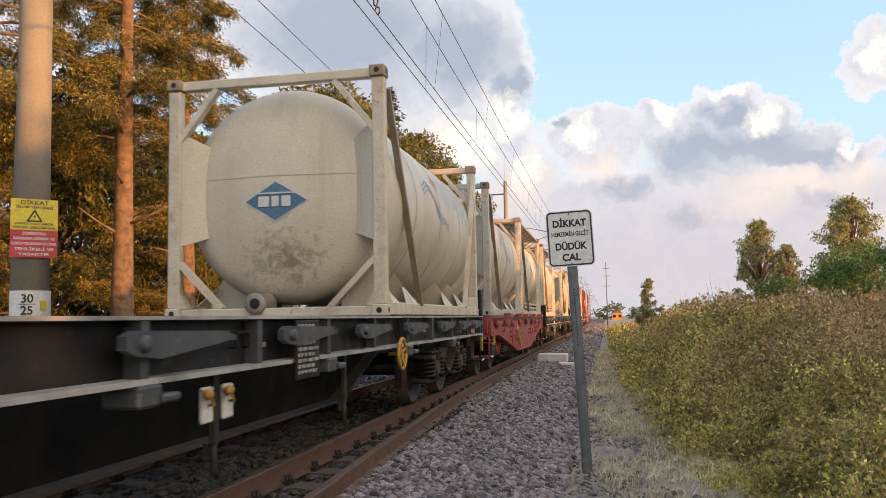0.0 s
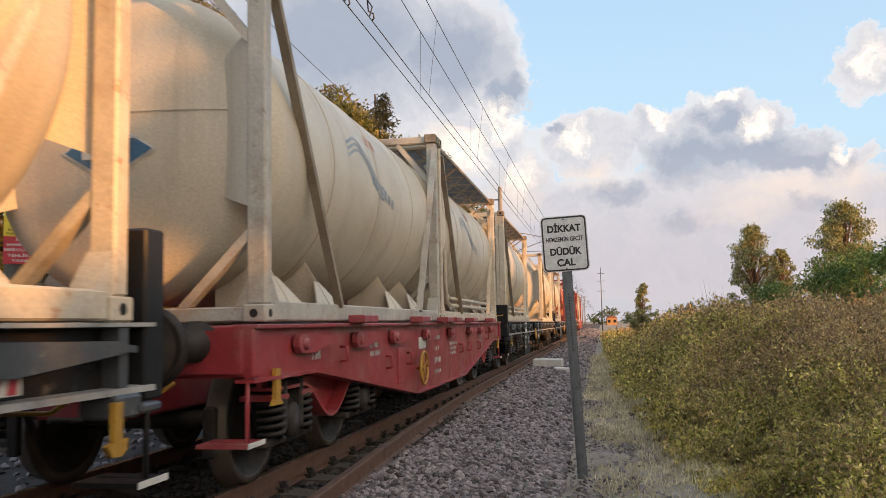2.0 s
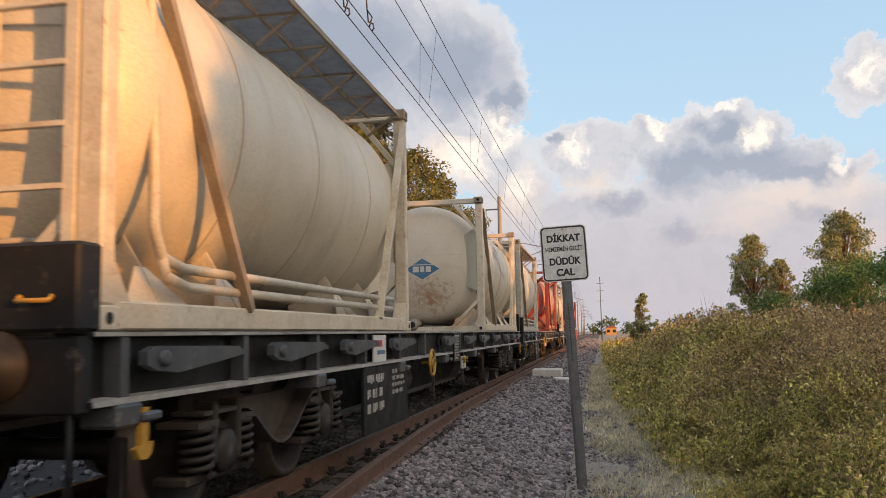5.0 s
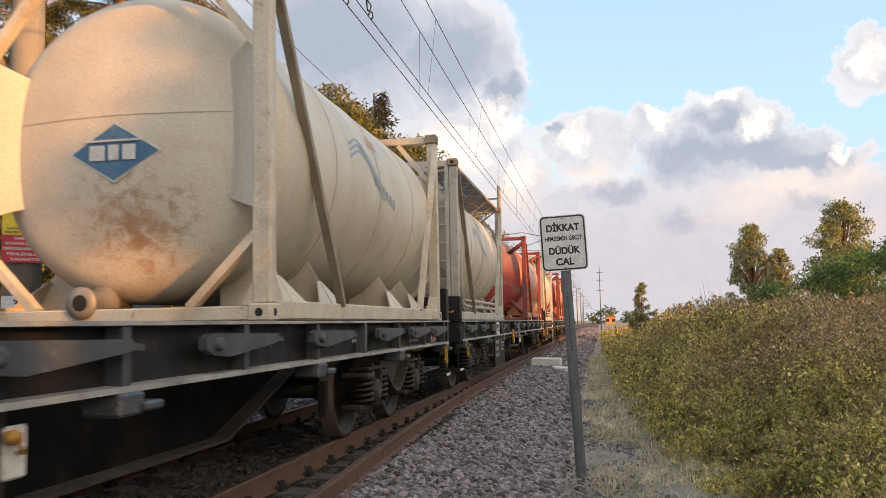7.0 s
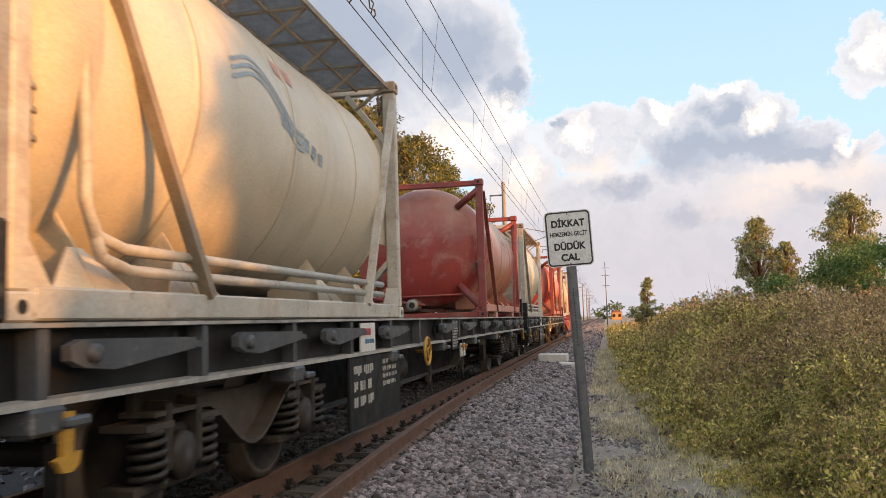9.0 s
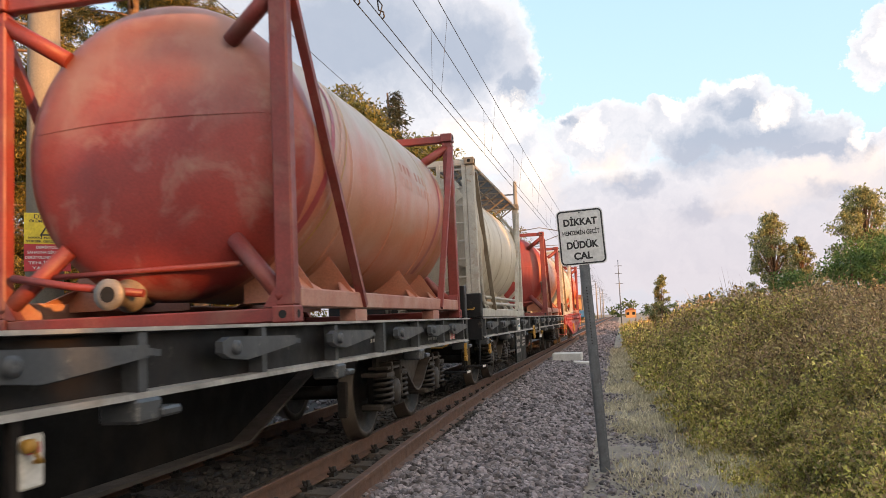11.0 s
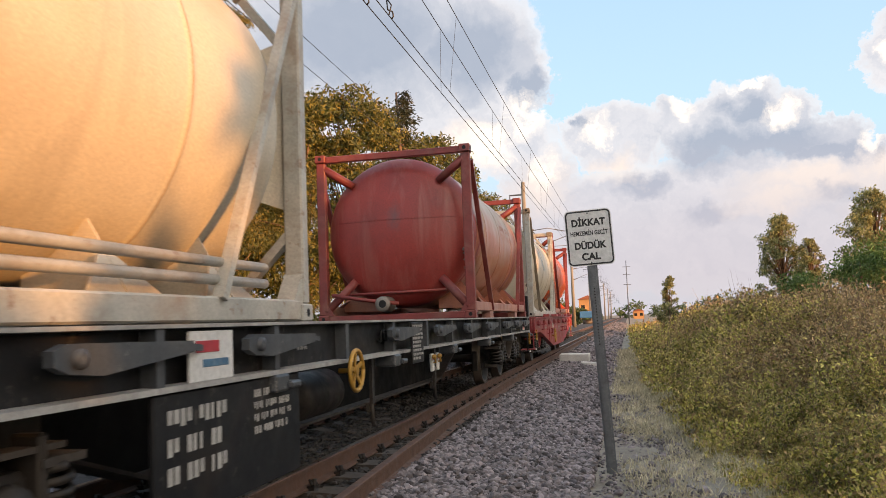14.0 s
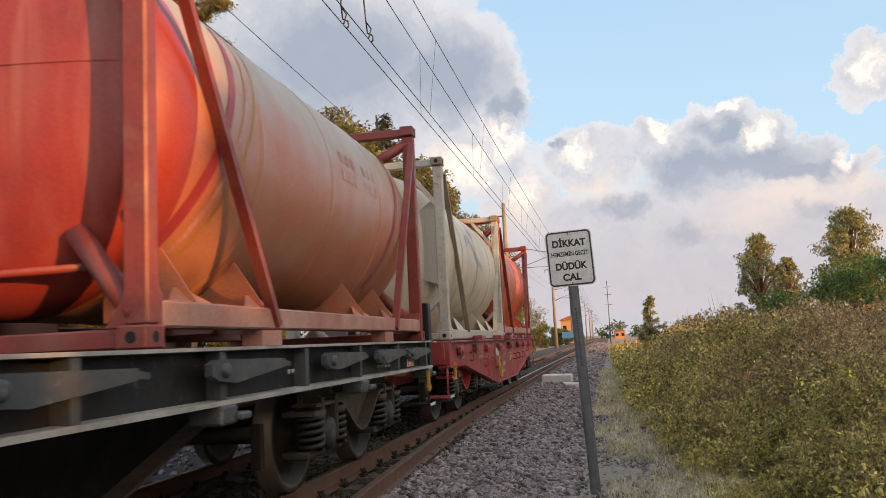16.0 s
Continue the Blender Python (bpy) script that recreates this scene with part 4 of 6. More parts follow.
    if feet:
        swoosh(c, R, zc, 0.0)
        swoosh(c, R, zc, -4.05)
        for row, (a0, n, mat) in enumerate(((0.30, 7, DUSTY_RAIL), (0.16, 9, FADED_RED))):
            for i in range(n):
                if i == 3:
                    continue
                y = 3.3 + i * 0.17
                bm = bmesh.new()
                bm.faces.new([bm.verts.new(((R + 0.004) * math.cos(a), yy, zc + (R + 0.004) * math.sin(a))) for yy, a in ((y, a0), (y + 0.09, a0), (y + 0.09, a0 - 0.09), (y, a0 - 0.09))])
                part("painted_letter", bm, mat, c, "faded painted letter bar")
    if logo == "diamond":
        yy = apex - 0.012
        zl = zc - 0.10
        bm = bmesh.new()
        hw, hh = 0.37, 0.225
        for x0, z0, x1, z1, x2, z2, x3, z3 in ((0, hh, hw, 0, 0, -hh, -hw, 0),):
            bm.faces.new([bm.verts.new((a, yy + 0.17 * (a * a + b * b), zl + b)) for a, b in ((x0, z0), (x1, z1), (x2, z2), (x3, z3))])
        part("logo_edge", bm, WHITE, c, "white diamond edge")
        bm = bmesh.new()
        hw, hh = 0.34, 0.205
        bm.faces.new([bm.verts.new((a, yy - 0.004 + 0.17 * (a * a + b * b), zl + b)) for a, b in ((0, hh), (hw, 0), (0, -hh), (-hw, 0))])
        part("logo_field", bm, BLUE, c, "blue painted diamond")
        bm = bmesh.new()
        for x, w, z0, z1 in ((-0.13, 0.12, -0.06, 0.05), (0.0, 0.08, -0.06, 0.05), (0.12, 0.10, -0.06, 0.05), (0.0, 0.44, 0.075, 0.09)):
            box(bm, x - w / 2, x + w / 2, yy - 0.008 + 0.17 * (x * x), yy - 0.004 + 0.17 * (x * x), zl + z0, zl + z1)
        part("logo_mark", bm, WHITE, c, "white painted bars")
    if repaint:
        bm = bmesh.new()
        vs = []
        for i in range(22):
            y = 3.45 + i * 0.10
            top = 0.62 + 0.05 * math.sin(i * 0.9)
            low = 0.22 + 0.10 * math.sin(i * 1.7) + 0.06 * math.sin(i * 3.1) - 0.006 * i
            vs.append([bm.verts.new(((R + 0.003) * math.cos(a), y, zc + (R + 0.003) * math.sin(a))) for a in np.linspace(low, top, 7)])
        for p, q in zip(vs, vs[1:]):
            for k in range(6):
                bm.faces.new((p[k], q[k], q[k + 1], p[k + 1])).smooth = True
        part("repaint_patch", bm, REPAINT, sh, "ragged grey repainted patch on the barrel")
    if logo:
        # faded wave and bars painted on the barrel
        def on_shell(y, a, lift=0.004):
            return Vector(((R + lift) * math.cos(a), y, zc + (R + lift) * math.sin(a)))
        bm = bmesh.new()
        for k in range(3):
            vs = []
            for i in range(17):
                y = 2.0 + i * 0.075
                a = 0.34 - 0.05 * k + 0.10 * math.sin((i - 2) * 0.38) - i * 0.012
                vs.append((bm.verts.new(on_shell(y, a)), bm.verts.new(on_shell(y, a - 0.025))))
            for p, q in zip(vs, vs[1:]):
                bm.faces.new((p[0], q[0], q[1], p[1]))
        part("painted_wave", bm, FADED_BLUE, c, "faded blue wave stripes")
        bm = bmesh.new()
        for i in range(6):
            y = 2.75 + i * 0.15
            for q in range(3):
                a = 0.12 - i * 0.025 - q * 0.03
                bm.faces.new([bm.verts.new(on_shell(yy2, aa, 0.005)) for yy2, aa in ((y, a), (y + 0.09, a - 0.01), (y + 0.09, a - 0.035), (y, a - 0.025))])
        tagged(part("painted_lettering", bm, FADED_BLUE, c, "faded bars of unreadable lettering"), kind="stuff")
        bm = bmesh.new()
        for i in range(2):
            y = 2.85 + i * 0.22
            bm.faces.new([bm.verts.new(on_shell(yy2, aa, 0.005)) for yy2, aa in ((y, 0.50), (y + 0.12, 0.49), (y + 0.12, 0.38), (y, 0.39))])
        tagged(part("painted_lettering", bm, FADED_RED, c, "faded red lettering bars"), kind="stuff")
    return c


def swoosh(c, R, zc, along):
    """Faded red and yellow bands painted round a red barrel."""
    for k, (mat, y0, width) in enumerate(((WAGON_RED, 4.75, 0.13), (FADED_RED, 4.98, 0.06), (YELLOW, 5.12, 0.03))):
        bm = bmesh.new()
        vs = []
        for i in range(25):
            a = -0.75 + 1.5 * i / 24
            y = y0 + along + 0.55 * (a + 0.75) / 1.5 + 0.12 * math.sin(a * 2)
            vs.append([bm.verts.new(((R + 0.004) * math.cos(a), yy, zc + (R + 0.004) * math.sin(a))) for yy in (y, y + width * (1 - 0.5 * i / 24))])
        for p, q in zip(vs, vs[1:]):
            bm.faces.new((p[0], q[0], q[1], p[1]))
        part("painted_band", bm, mat, c, "curved painted band on the barrel")


def thing_part(name, parent):
    ob = new(name)
    ob.parent = parent
    return ob


def walkway_frame():
    bm = bmesh.new()
    for x in (0.47, 0.80, 1.15):
        box(bm, x - 0.012, x + 0.012, 0.2, CL - 0.2, CH - 0.10, CH - 0.055)
    for i in range(8):
        y = 0.3 + i * 0.78
        box(bm, 0.47, 1.15, y - 0.015, y + 0.015, CH - 0.11, CH - 0.088)
        beam(bm, (1.12, y, CH - 0.11), (0.80, y, CH - 0.34), 0.025, 0.03, (0, 1, 0))
    return bm


# ---- wagons ----
def wheel_profile():
    return [(-0.07, 0.02), (-0.07, 0.09), (-0.02, 0.10), (-0.015, 0.36), (-0.065, 0.40), (-0.065, 0.455), (0.045, 0.46), (0.052, 0.49), (0.07, 0.49), (0.07, 0.40), (0.02, 0.36), (0.025, 0.10), (0.09, 0.10), (0.09, 0.02)]


def bogie_meshes(paint):
    m = {}
    bm = bmesh.new()
    # side frame: swept beam with spring caps
    curve = [(y, 0.70 - 0.30 * math.cos(min(abs(y) / 0.62, 1) * math.pi / 2) ** 1.5) for y in np.linspace(-1.2, 1.2, 25)]
    prism(bm, [(y, z + 0.012) for y, z in curve] + [(y, max(z + 0.14, 0.74)) for y, z in curve[::-1]], "x", -0.02, 0.02)
    path_bar(bm, [(0.04, y, z) for y, z in curve], 0.20, 0.025)
    for s in (-1, 1):
        box(bm, -0.10, 0.16, s * 0.63 - 0.13, s * 0.63 + 0.13, 0.625, 0.66)
        box(bm, -0.10, 0.16, s * 1.17 - 0.13, s * 1.17 + 0.13, 0.625, 0.66)
    m["side_frame"] = mesh_of("side_frame", bm, paint if paint is not GRIME else BROWN_DUST)
    bm = bmesh.new()
    # axle box with guides
    soft_box(bm, -0.13, 0.10, -0.15, 0.15, 0.34, 0.62, 0.03)
    soft_box(bm, -0.12, 0.10, -0.40, 0.40, 0.30, 0.36, 0.015)
    lathe(bm, [(0.10, 0.135), (0.15, 0.125), (0.165, 0.06), (0.166, 0.0)], "x", 14, (0, 0, 0.46))
    m["axle_box"] = mesh_of("axle_box", bm, GRIME)
    bm = bmesh.new()
    soft_box(bm, -0.02, 0.15, -0.03, 0.03, 0.40, 0.76, 0.012)
    m["guide"] = mesh_of("guide", bm, GRIME)
    bm = bmesh.new()
    pts = [(0.086 * math.cos(a), 0.086 * math.sin(a), 0.35 + 0.27 * i / 60) for i in range(61) for a in (i * math.tau / 12,)]
    tube(bm, pts, 0.019, 6)
    m["spring"] = mesh_of("spring", bm, GRIME)
    bm = bmesh.new()
    soft_box(bm, -0.95, 0.95, -0.22, 0.22, 0.44, 0.72, 0.03)
    m["bolster"] = mesh_of("bolster", bm, GRIME)
    bm = bmesh.new()
    soft_box(bm, -0.045, 0.045, -0.03, 0.03, 0.26, 0.60, 0.01)
    m["brake_block"] = mesh_of("brake_block", bm, GRIME)
    bm = bmesh.new()
    for sx in (-1, 1):
        lathe(bm, [(sx * 0.753 - sx * a, r) for a, r in wheel_profile()], "x", 32)
    lathe(bm, [(-0.95, 0.07), (0.95, 0.07)], "x", 12)
    ws = mesh_of("wheelset", bm, TYRE)
    ws.materials.append(GRIME)
    for p in ws.polygons:
        if math.hypot(p.center.y, p.center.z) < 0.39:
            p.material_index = 1
    m["wheelset"] = ws
    return m


ROLLING = []


def add_bogie(parent, meshes, y):
    b = part("bogie", meshes["bolster"], None, parent, "two-axle bogie with coil springs", at=pose(0, y, 0))
    for sx in (-1, 1):
        part("side_frame", meshes["side_frame"], None, b, at=pose(sx * 1.0, 0, 0))
        for ya in (-0.9, 0.9):
            part("axle_box", meshes["axle_box"], None, b, at=pose(sx * 1.0, ya, 0, 0, 0, 0 if sx > 0 else 180))
            for yg in (-0.16, 0.16):
                part("guide", meshes["guide"], None, b, at=pose(sx * 1.0, ya + yg, 0, 0, 0, 0 if sx > 0 else 180))
            for ys in (-0.27, 0.27):
                part("spring", meshes["spring"], None, b, at=pose(sx * 1.08, ya + ys, 0))
    for ya in (-0.9, 0.9):
        for sx in (-1, 1):
            for yy in (-0.53, 0.53):
                part("brake_block", meshes["brake_block"], None, b, at=pose(sx * 0.75, ya + yy, 0))
        w = part("wheelset", meshes["wheelset"], None, b, at=pose(0, ya, 0.46))
        ROLLING.append((w, ya))
    return b


def end_gear(w, y, s, paint):
    """Headstock, buffers, coupling hook, hose and steps; s = -1 at the front, 1 at the rear."""
    bm = bmesh.new()
    soft_box(bm, -1.25, 1.25, min(y, y - s * 0.10), max(y, y - s * 0.10), 0.82, 1.15, 0.012)
    hs = part("headstock", bm, paint, w)
    for sx in (-1, 1):
        bm = bmesh.new()
        lathe(bm, [(y, 0.15), (y + s * 0.03, 0.15), (y + s * 0.05, 0.11), (y + s * 0.34, 0.10), (y + s * 0.34, 0.085), (y + s * 0.52, 0.085)], "y", 18, (sx * 0.875, 0, 1.03))
        bf = part("buffer", bm, GRIME, w)
        bm = bmesh.new()
        lathe(bm, [(y + s * 0.52, 0.21), (y + s * 0.56, 0.235), (y + s * 0.60, 0.18), (y + s * 0.61, 0.0)], "y", 22, (sx * 0.875, 0, 1.03))
        part("buffer_head", bm, GRIME, bf)
        bm = bmesh.new()
        tube(bm, [(sx * 1.2, y - s * 0.02, 0.90), (sx * 1.2, y - s * 0.02, 0.42), (sx * 0.95, y - s * 0.02, 0.42)], 0.016, 6)
        box(bm, sx * 1.08 - 0.17, sx * 1.08 + 0.17, y - s * 0.04 - 0.13, y - s * 0.04 + 0.13, 0.40, 0.425)
        st = part("step", bm, paint, w)
        bm = bmesh.new()
        box(bm, sx * 1.252 - 0.003, sx * 1.252 + 0.003, y - s * 0.04 - 0.13, y - s * 0.04 + 0.13, 0.398, 0.43)
        part("step_edge", bm, WHITE, st, "white step edge")
        bm = bmesh.new()
        tube(bm, [(sx * 0.35, y + s * 0.03, 0.72), (sx * 0.62, y + s * 0.06, 0.72), (sx * 0.75, y + s * 0.06, 0.80)], 0.014, 6)
        part("grab_rail", bm, YELLOW, w, "yellow grab rail")
    bm = bmesh.new()
    tube(bm, [(0, y, 1.0), (0, y + s * 0.22, 1.0), (0, y + s * 0.30, 1.06), (0, y + s * 0.24, 1.12)], 0.035, 8)
    tube(bm, [(0, y + s * 0.26, 1.0), (0, y + s * 0.45, 0.90), (0, y + s * 0.62, 0.98)], 0.03, 8)
    part("coupling", bm, GRIME, w)
    bm = bmesh.new()
    tube(bm, [(0.35, y, 0.86), (0.35, y + s * 0.18, 0.80), (0.30, y + s * 0.35, 0.60), (0.2, y + s * 0.5, 0.62)], 0.022, 8)
    part("brake_hose", bm, GRIME, w)


def hand_wheel(w, x, y, z, r=0.17):
    bm = bmesh.new()
    n = 24
    pts = [(x, y + r * math.cos(i * math.tau / n), z + r * math.sin(i * math.tau / n)) for i in range(n + 1)]
    tube(bm, pts, 0.017, 8)
    for k in range(5):
        a = k * math.tau / 5 + 0.4
        beam(bm, (x - 0.015, y, z), (x, y + r * math.cos(a), z + r * math.sin(a)), 0.03, 0.014, (1, 0, 0))
    lathe(bm, [(x - 0.14, 0.02), (x - 0.02, 0.02), (x - 0.02, 0.035), (x + 0.01, 0.035)], "x", 10, (0, y, z))
    part("brake_wheel", bm, YELLOW, w, "yellow spoked hand-brake wheel")


def marking_bars(w, x, y, z, rows, cols, wide, high, material=None, name="marking"):
    """Unreadable lettering as painted bars on a side, a narrow bar for each character."""
    bm = bmesh.new()
    rnd = random.Random(int(y * 100))
    tall = high / rows * 0.62
    cell = max(min(tall * 0.72, wide / cols), 0.016)
    for r in range(rows):
        zz = z - r * high / rows
        n = int(wide / cell) - rnd.randint(0, max(1, int(wide / cell) // 4))
        gap = rnd.randint(2, 4)
        for i in range(n):
            if i % (gap + 2) == gap:
                continue
            y0 = y + i * cell
            box(bm, x, x + 0.002, y0, y0 + cell * rnd.choice((0.45, 0.68, 0.75, 0.75)), zz - tall * rnd.choice((0.8, 1.0, 1.0)), zz)
    tagged(part(name, bm, material or MARKING, w, "white painted bars of unreadable lettering"), kind="stuff")


FLAP_Y = [0.75, 2.25, 3.75, 5.35, 8.2, 10.0, 11.7, 13.4, 15.2, 16.6, 17.75]


def black_wagon(y0, bogie, wheel_y, board_y, panel_y, label):
    L = 18.47
    w = thing("container_wagon", label, "flat wagon", "wagons of the freight train", at=pose(0, y0, 0))
    for sx in (-1, 1):
        bm = bmesh.new()
        prism(bm, [(sx * a, b) for a, b in ((1.08, 1.165), (1.27, 1.165), (1.27, 1.145), (1.175, 1.14), (1.175, 0.875), (1.27, 0.87), (1.27, 0.85), (1.08, 0.85), (1.08, 0.87), (1.16, 0.875), (1.16, 1.14), (1.08, 1.145))], "y", -0.10, L + 0.10)
        part("side_sill", bm, BLACK, w, "black steel side sill")
        bm = bmesh.new()
        prism(bm, [(sx * a, b) for a, b in ((1.18, 0.878), (1.274, 0.874), (1.275, 0.846), (1.272, 0.846), (1.271, 0.871), (1.18, 0.8755))], "y", -0.10, L + 0.10)
        part("sill_lip", bm, SKYLIT_DUST, w, "dusty lower sill flange, paled for skylight")
        bm = bmesh.new()
        box(bm, sx * 1.2725 - 0.002, sx * 1.2725 + 0.002, -0.10, L + 0.10, 1.148, 1.167)
        part("deck_edge", bm, SKYLIT_DUST, w, "pale worn deck edge")
    bm = bmesh.new()
    prism(bm, [(1.175, 0.87), (1.262, 0.87), (1.262, 1.145), (1.175, 1.145)], "y", -0.035, 0.035)
    rib = mesh_of("rib", bm, DUSTY)
    bm = bmesh.new()
    soft_box(bm, 1.10, 1.30, -0.10, 0.10, 0.74, 0.848, 0.015)
    soft_box(bm, 1.18, 1.33, 0.06, 0.22, 0.755, 0.80, 0.012)
    bracket = mesh_of("bracket", bm, DUSTY)
    bm = bmesh.new()
    prism(bm, [(-0.50, 1.015), (-0.42, 0.985), (-0.20, 0.965), (0.50, 1.03), (0.50, 1.085), (-0.42, 1.10), (-0.50, 1.075)], "x", 1.268, 1.315)
    lathe(bm, [(1.26, 0.04), (1.335, 0.04), (1.34, 0.02)], "x", 12, (0, -0.36, 1.04))
    prism(bm, [(0.50, 1.04), (0.62, 1.03), (0.62, 1.06), (0.50, 1.075)], "x", 1.275, 1.30)
    flap = mesh_of("spigot_flap", bm, DUSTY)
    n = 15
    for i in range(n):
        y = 0.15 + i * (L - 0.3) / (n - 1)
        for sx in (-1, 1):
            part("rib", rib, None, w, at=pose(0, y, 0, 0, 0, 0 if sx > 0 else 180))
            if i % 2 == 0:
                part("bracket", bracket, None, w, at=pose(0, y, 0, 0, 0, 0 if sx > 0 else 180))
    for y in FLAP_Y:
        part("spigot_flap", flap, None, w, "hinged steel container spigot flap", at=pose(0, y, 0))
        part("spigot_flap", flap, None, w, at=pose(0, y, 0, 0, 0, 180))
    for sx in (-1, 1):
        bm = bmesh.new()
        prism(bm, [(0, 1.10), (0, 0.72), (3.75, 0.72), (5.2, 0.26), (13.27, 0.26), (14.72, 0.72), (L, 0.72), (L, 1.10)], "x", sx * 0.30 - 0.01, sx * 0.30 + 0.01)
        cs = part("centre_sill", bm, NEAR_BLACK, w, "near-black fish-bellied centre sill")
        bm = bmesh.new()
        path_bar(bm, [(sx * 0.33, y, z - 0.013) for y, z in ((0, 0.72), (3.75, 0.72), (5.2, 0.26), (13.27, 0.26), (14.72, 0.72), (L, 0.72))], 0.26, 0.025)
        part("sill_flange", bm, BROWN_DUST, cs, "dusty brown lower flange")
    for y in (0.3, 2.3, 4.4, 6.2, 8.0, 10.4, 12.3, 14.1, 16.2, L - 0.3):
        bm = bmesh.new()
        box(bm, -1.15, 1.15, y - 0.06, y + 0.06, 0.92, 1.12)
        part("cross_bearer", bm, BLACK, w)
    end_gear(w, -0.17, -1, BLACK)
    end_gear(w, L + 0.17, 1, BLACK)
    # raised end box in front of the leading container
    for sx in (-1, 1):
        bm = bmesh.new()
        soft_box(bm, sx * 0.80 - 0.46, sx * 0.80 + 0.46, -0.20, -0.03, 1.17, 1.55, 0.015)
        part("end_box", bm, BLACK, w, "black steel end stop box")
    bm = bmesh.new()
    tube(bm, [(1.0, -0.215, 1.32), (1.0, -0.24, 1.30), (1.15, -0.24, 1.30), (1.15, -0.215, 1.32)], 0.012, 6)
    part("yellow_handle", bm, YELLOW, w)
    bm = bmesh.new()
    box(bm, 0.62, 0.72, -0.206, -0.201, 1.30, 1.40)
    part("red_marker", bm, SIGN_RED, w, "small red marker plate")
    # end post at the rear corner
    for sx in (-1, 1):
        bm = bmesh.new()
        soft_box(bm, sx * 1.2 - 0.06, sx * 1.2 + 0.06, L + 0.03, L + 0.20, 0.8, 1.62, 0.012)
        part("corner_post", bm, BLACK, w, "short black corner post")
    for y in (0.25, L - 0.25):
        bm = bmesh.new()
        prism(bm, [(y - 0.03, 0.82), (y + 0.03, 0.82), (y + 0.025, 0.66), (y + 0.07, 0.66), (y + 0.06, 0.61), (y + 0.02, 0.585), (y - 0.04, 0.59), (y - 0.08, 0.64), (y - 0.03, 0.65)], "x", 1.28, 1.31)
        part("lashing_hook", bm, YELLOW, w, "yellow lashing hook")
    bm = bmesh.new()
    soft_box(bm, 1.262, 1.270, L - 1.12, L - 0.82, 0.90, 1.04, 0.002)
    stripes = part("striped_plate", bm, WHITE, w, "white plate with red stripes on the sill")
    for k in range(3):
        bm = bmesh.new()
        y = L - 1.10 + k * 0.10
        prism(bm, [(y, 0.905), (y + 0.05, 0.905), (y + 0.07, 1.035), (y + 0.02, 1.035)], "x", 1.2695, 1.272)
        part("red_stripe", bm, SIGN_RED, stripes)
    hand_wheel(w, 1.37, wheel_y - 0.08, 0.79, 0.15)
    bm = bmesh.new()
    soft_box(bm, 1.285, 1.30, board_y - 0.23, board_y + 0.23, 0.73, 1.135, 0.004)
    bd = part("load_board", bm, BLACK, w, "black load-limit board with white figures")
    marking_bars(bd, 1.302, board_y - 0.20, 1.11, 9, 5, 0.40, 0.36)
    bm = bmesh.new()
    soft_box(bm, 1.22, 1.25, panel_y - 0.85, panel_y + 0.85, 0.22, 0.84, 0.008)
    pn = part("number_panel", bm, BLACK, w, "hanging black panel with white markings")
    marking_bars(pn, 1.252, panel_y - 0.74, 0.76, 3, 7, 0.66, 0.40)
    bm = bmesh.new()
    soft_box(bm, 1.245, 1.262, panel_y - 0.55, panel_y - 0.09, 0.874, 1.13, 0.004)
    plate = part("emblem_plate", bm, SIGN_WHITE, w, "white plate with a red and blue emblem")
    for mat, y_a, y_b, z_a, z_b in ((SIGN_RED, -0.49, -0.25, 1.02, 1.08), (BLUE, -0.42, -0.15, 0.945, 0.985)):
        bm = bmesh.new()
        soft_box(bm, 1.261, 1.266, panel_y + y_a, panel_y + y_b, z_a, z_b, 0.002)
        part("emblem", bm, mat, plate)
    marking_bars(pn, 1.252, panel_y + 0.18, 0.78, 4, 8, 0.54, 0.28)
    for y, rows, cols, wide, high in ((board_y + 0.5, 1, 3, 0.16, 0.05), (board_y - 0.55, 1, 3, 0.12, 0.05), (L - 1.95, 2, 7, 0.62, 0.10), (1.5, 1, 2, 0.10, 0.10), (panel_y + 1.0, 1, 4, 0.2, 0.04), (L - 4.2, 1, 4, 0.28, 0.05)):
        marking_bars(w, 1.177, y, 1.0, rows, cols, wide, high)
    for y in (board_y + 0.35, board_y - 0.9, L - 3.1, 0.55):
        bm = bmesh.new()
        tube(bm, [(1.18, y - 0.09, 0.98), (1.215, y - 0.09, 0.98), (1.215, y - 0.08, 1.07), (1.215, y + 0.08, 1.07), (1.215, y + 0.09, 0.98), (1.18, y + 0.09, 0.98)], 0.011, 6)
        part("lashing_ring", bm, BLACK, w)
    bm = bmesh.new()
    lathe(bm, [(-0.02, 0.0), (0.0, 0.17), (0.05, 0.2), (0.85, 0.2), (0.9, 0.17), (0.92, 0.0)], "y", 18, (0.65, panel_y + 2.0, 0.55))
    part("air_reservoir", bm, GRIME, w)
    for y, mt in ((board_y + 0.85, WHITE), (board_y + 1.1, WHITE)) if board_y < 9 else ((board_y - 1.45, WHITE), (board_y - 1.2, WHITE)):
        bm = bmesh.new()
        y += 0.12
        soft_box(bm, 1.19, 1.22, y - 0.06, y + 0.06, 0.58, 0.78, 0.01)
        part("brake_plate", bm, mt, w, "small white brake changeover plate")
        bm = bmesh.new()
        tube(bm, [(1.20, y, 0.68), (1.25, y, 0.68), (1.25, y - 0.05, 0.74)], 0.010, 6)
        lathe(bm, [(y - 0.09, 0.0), (y - 0.085, 0.026), (y - 0.045, 0.026), (y - 0.04, 0.0)], "y", 10, (1.25, 0, 0.745))
        part("brake_lever", bm, YELLOW, w)
        bm = bmesh.new()
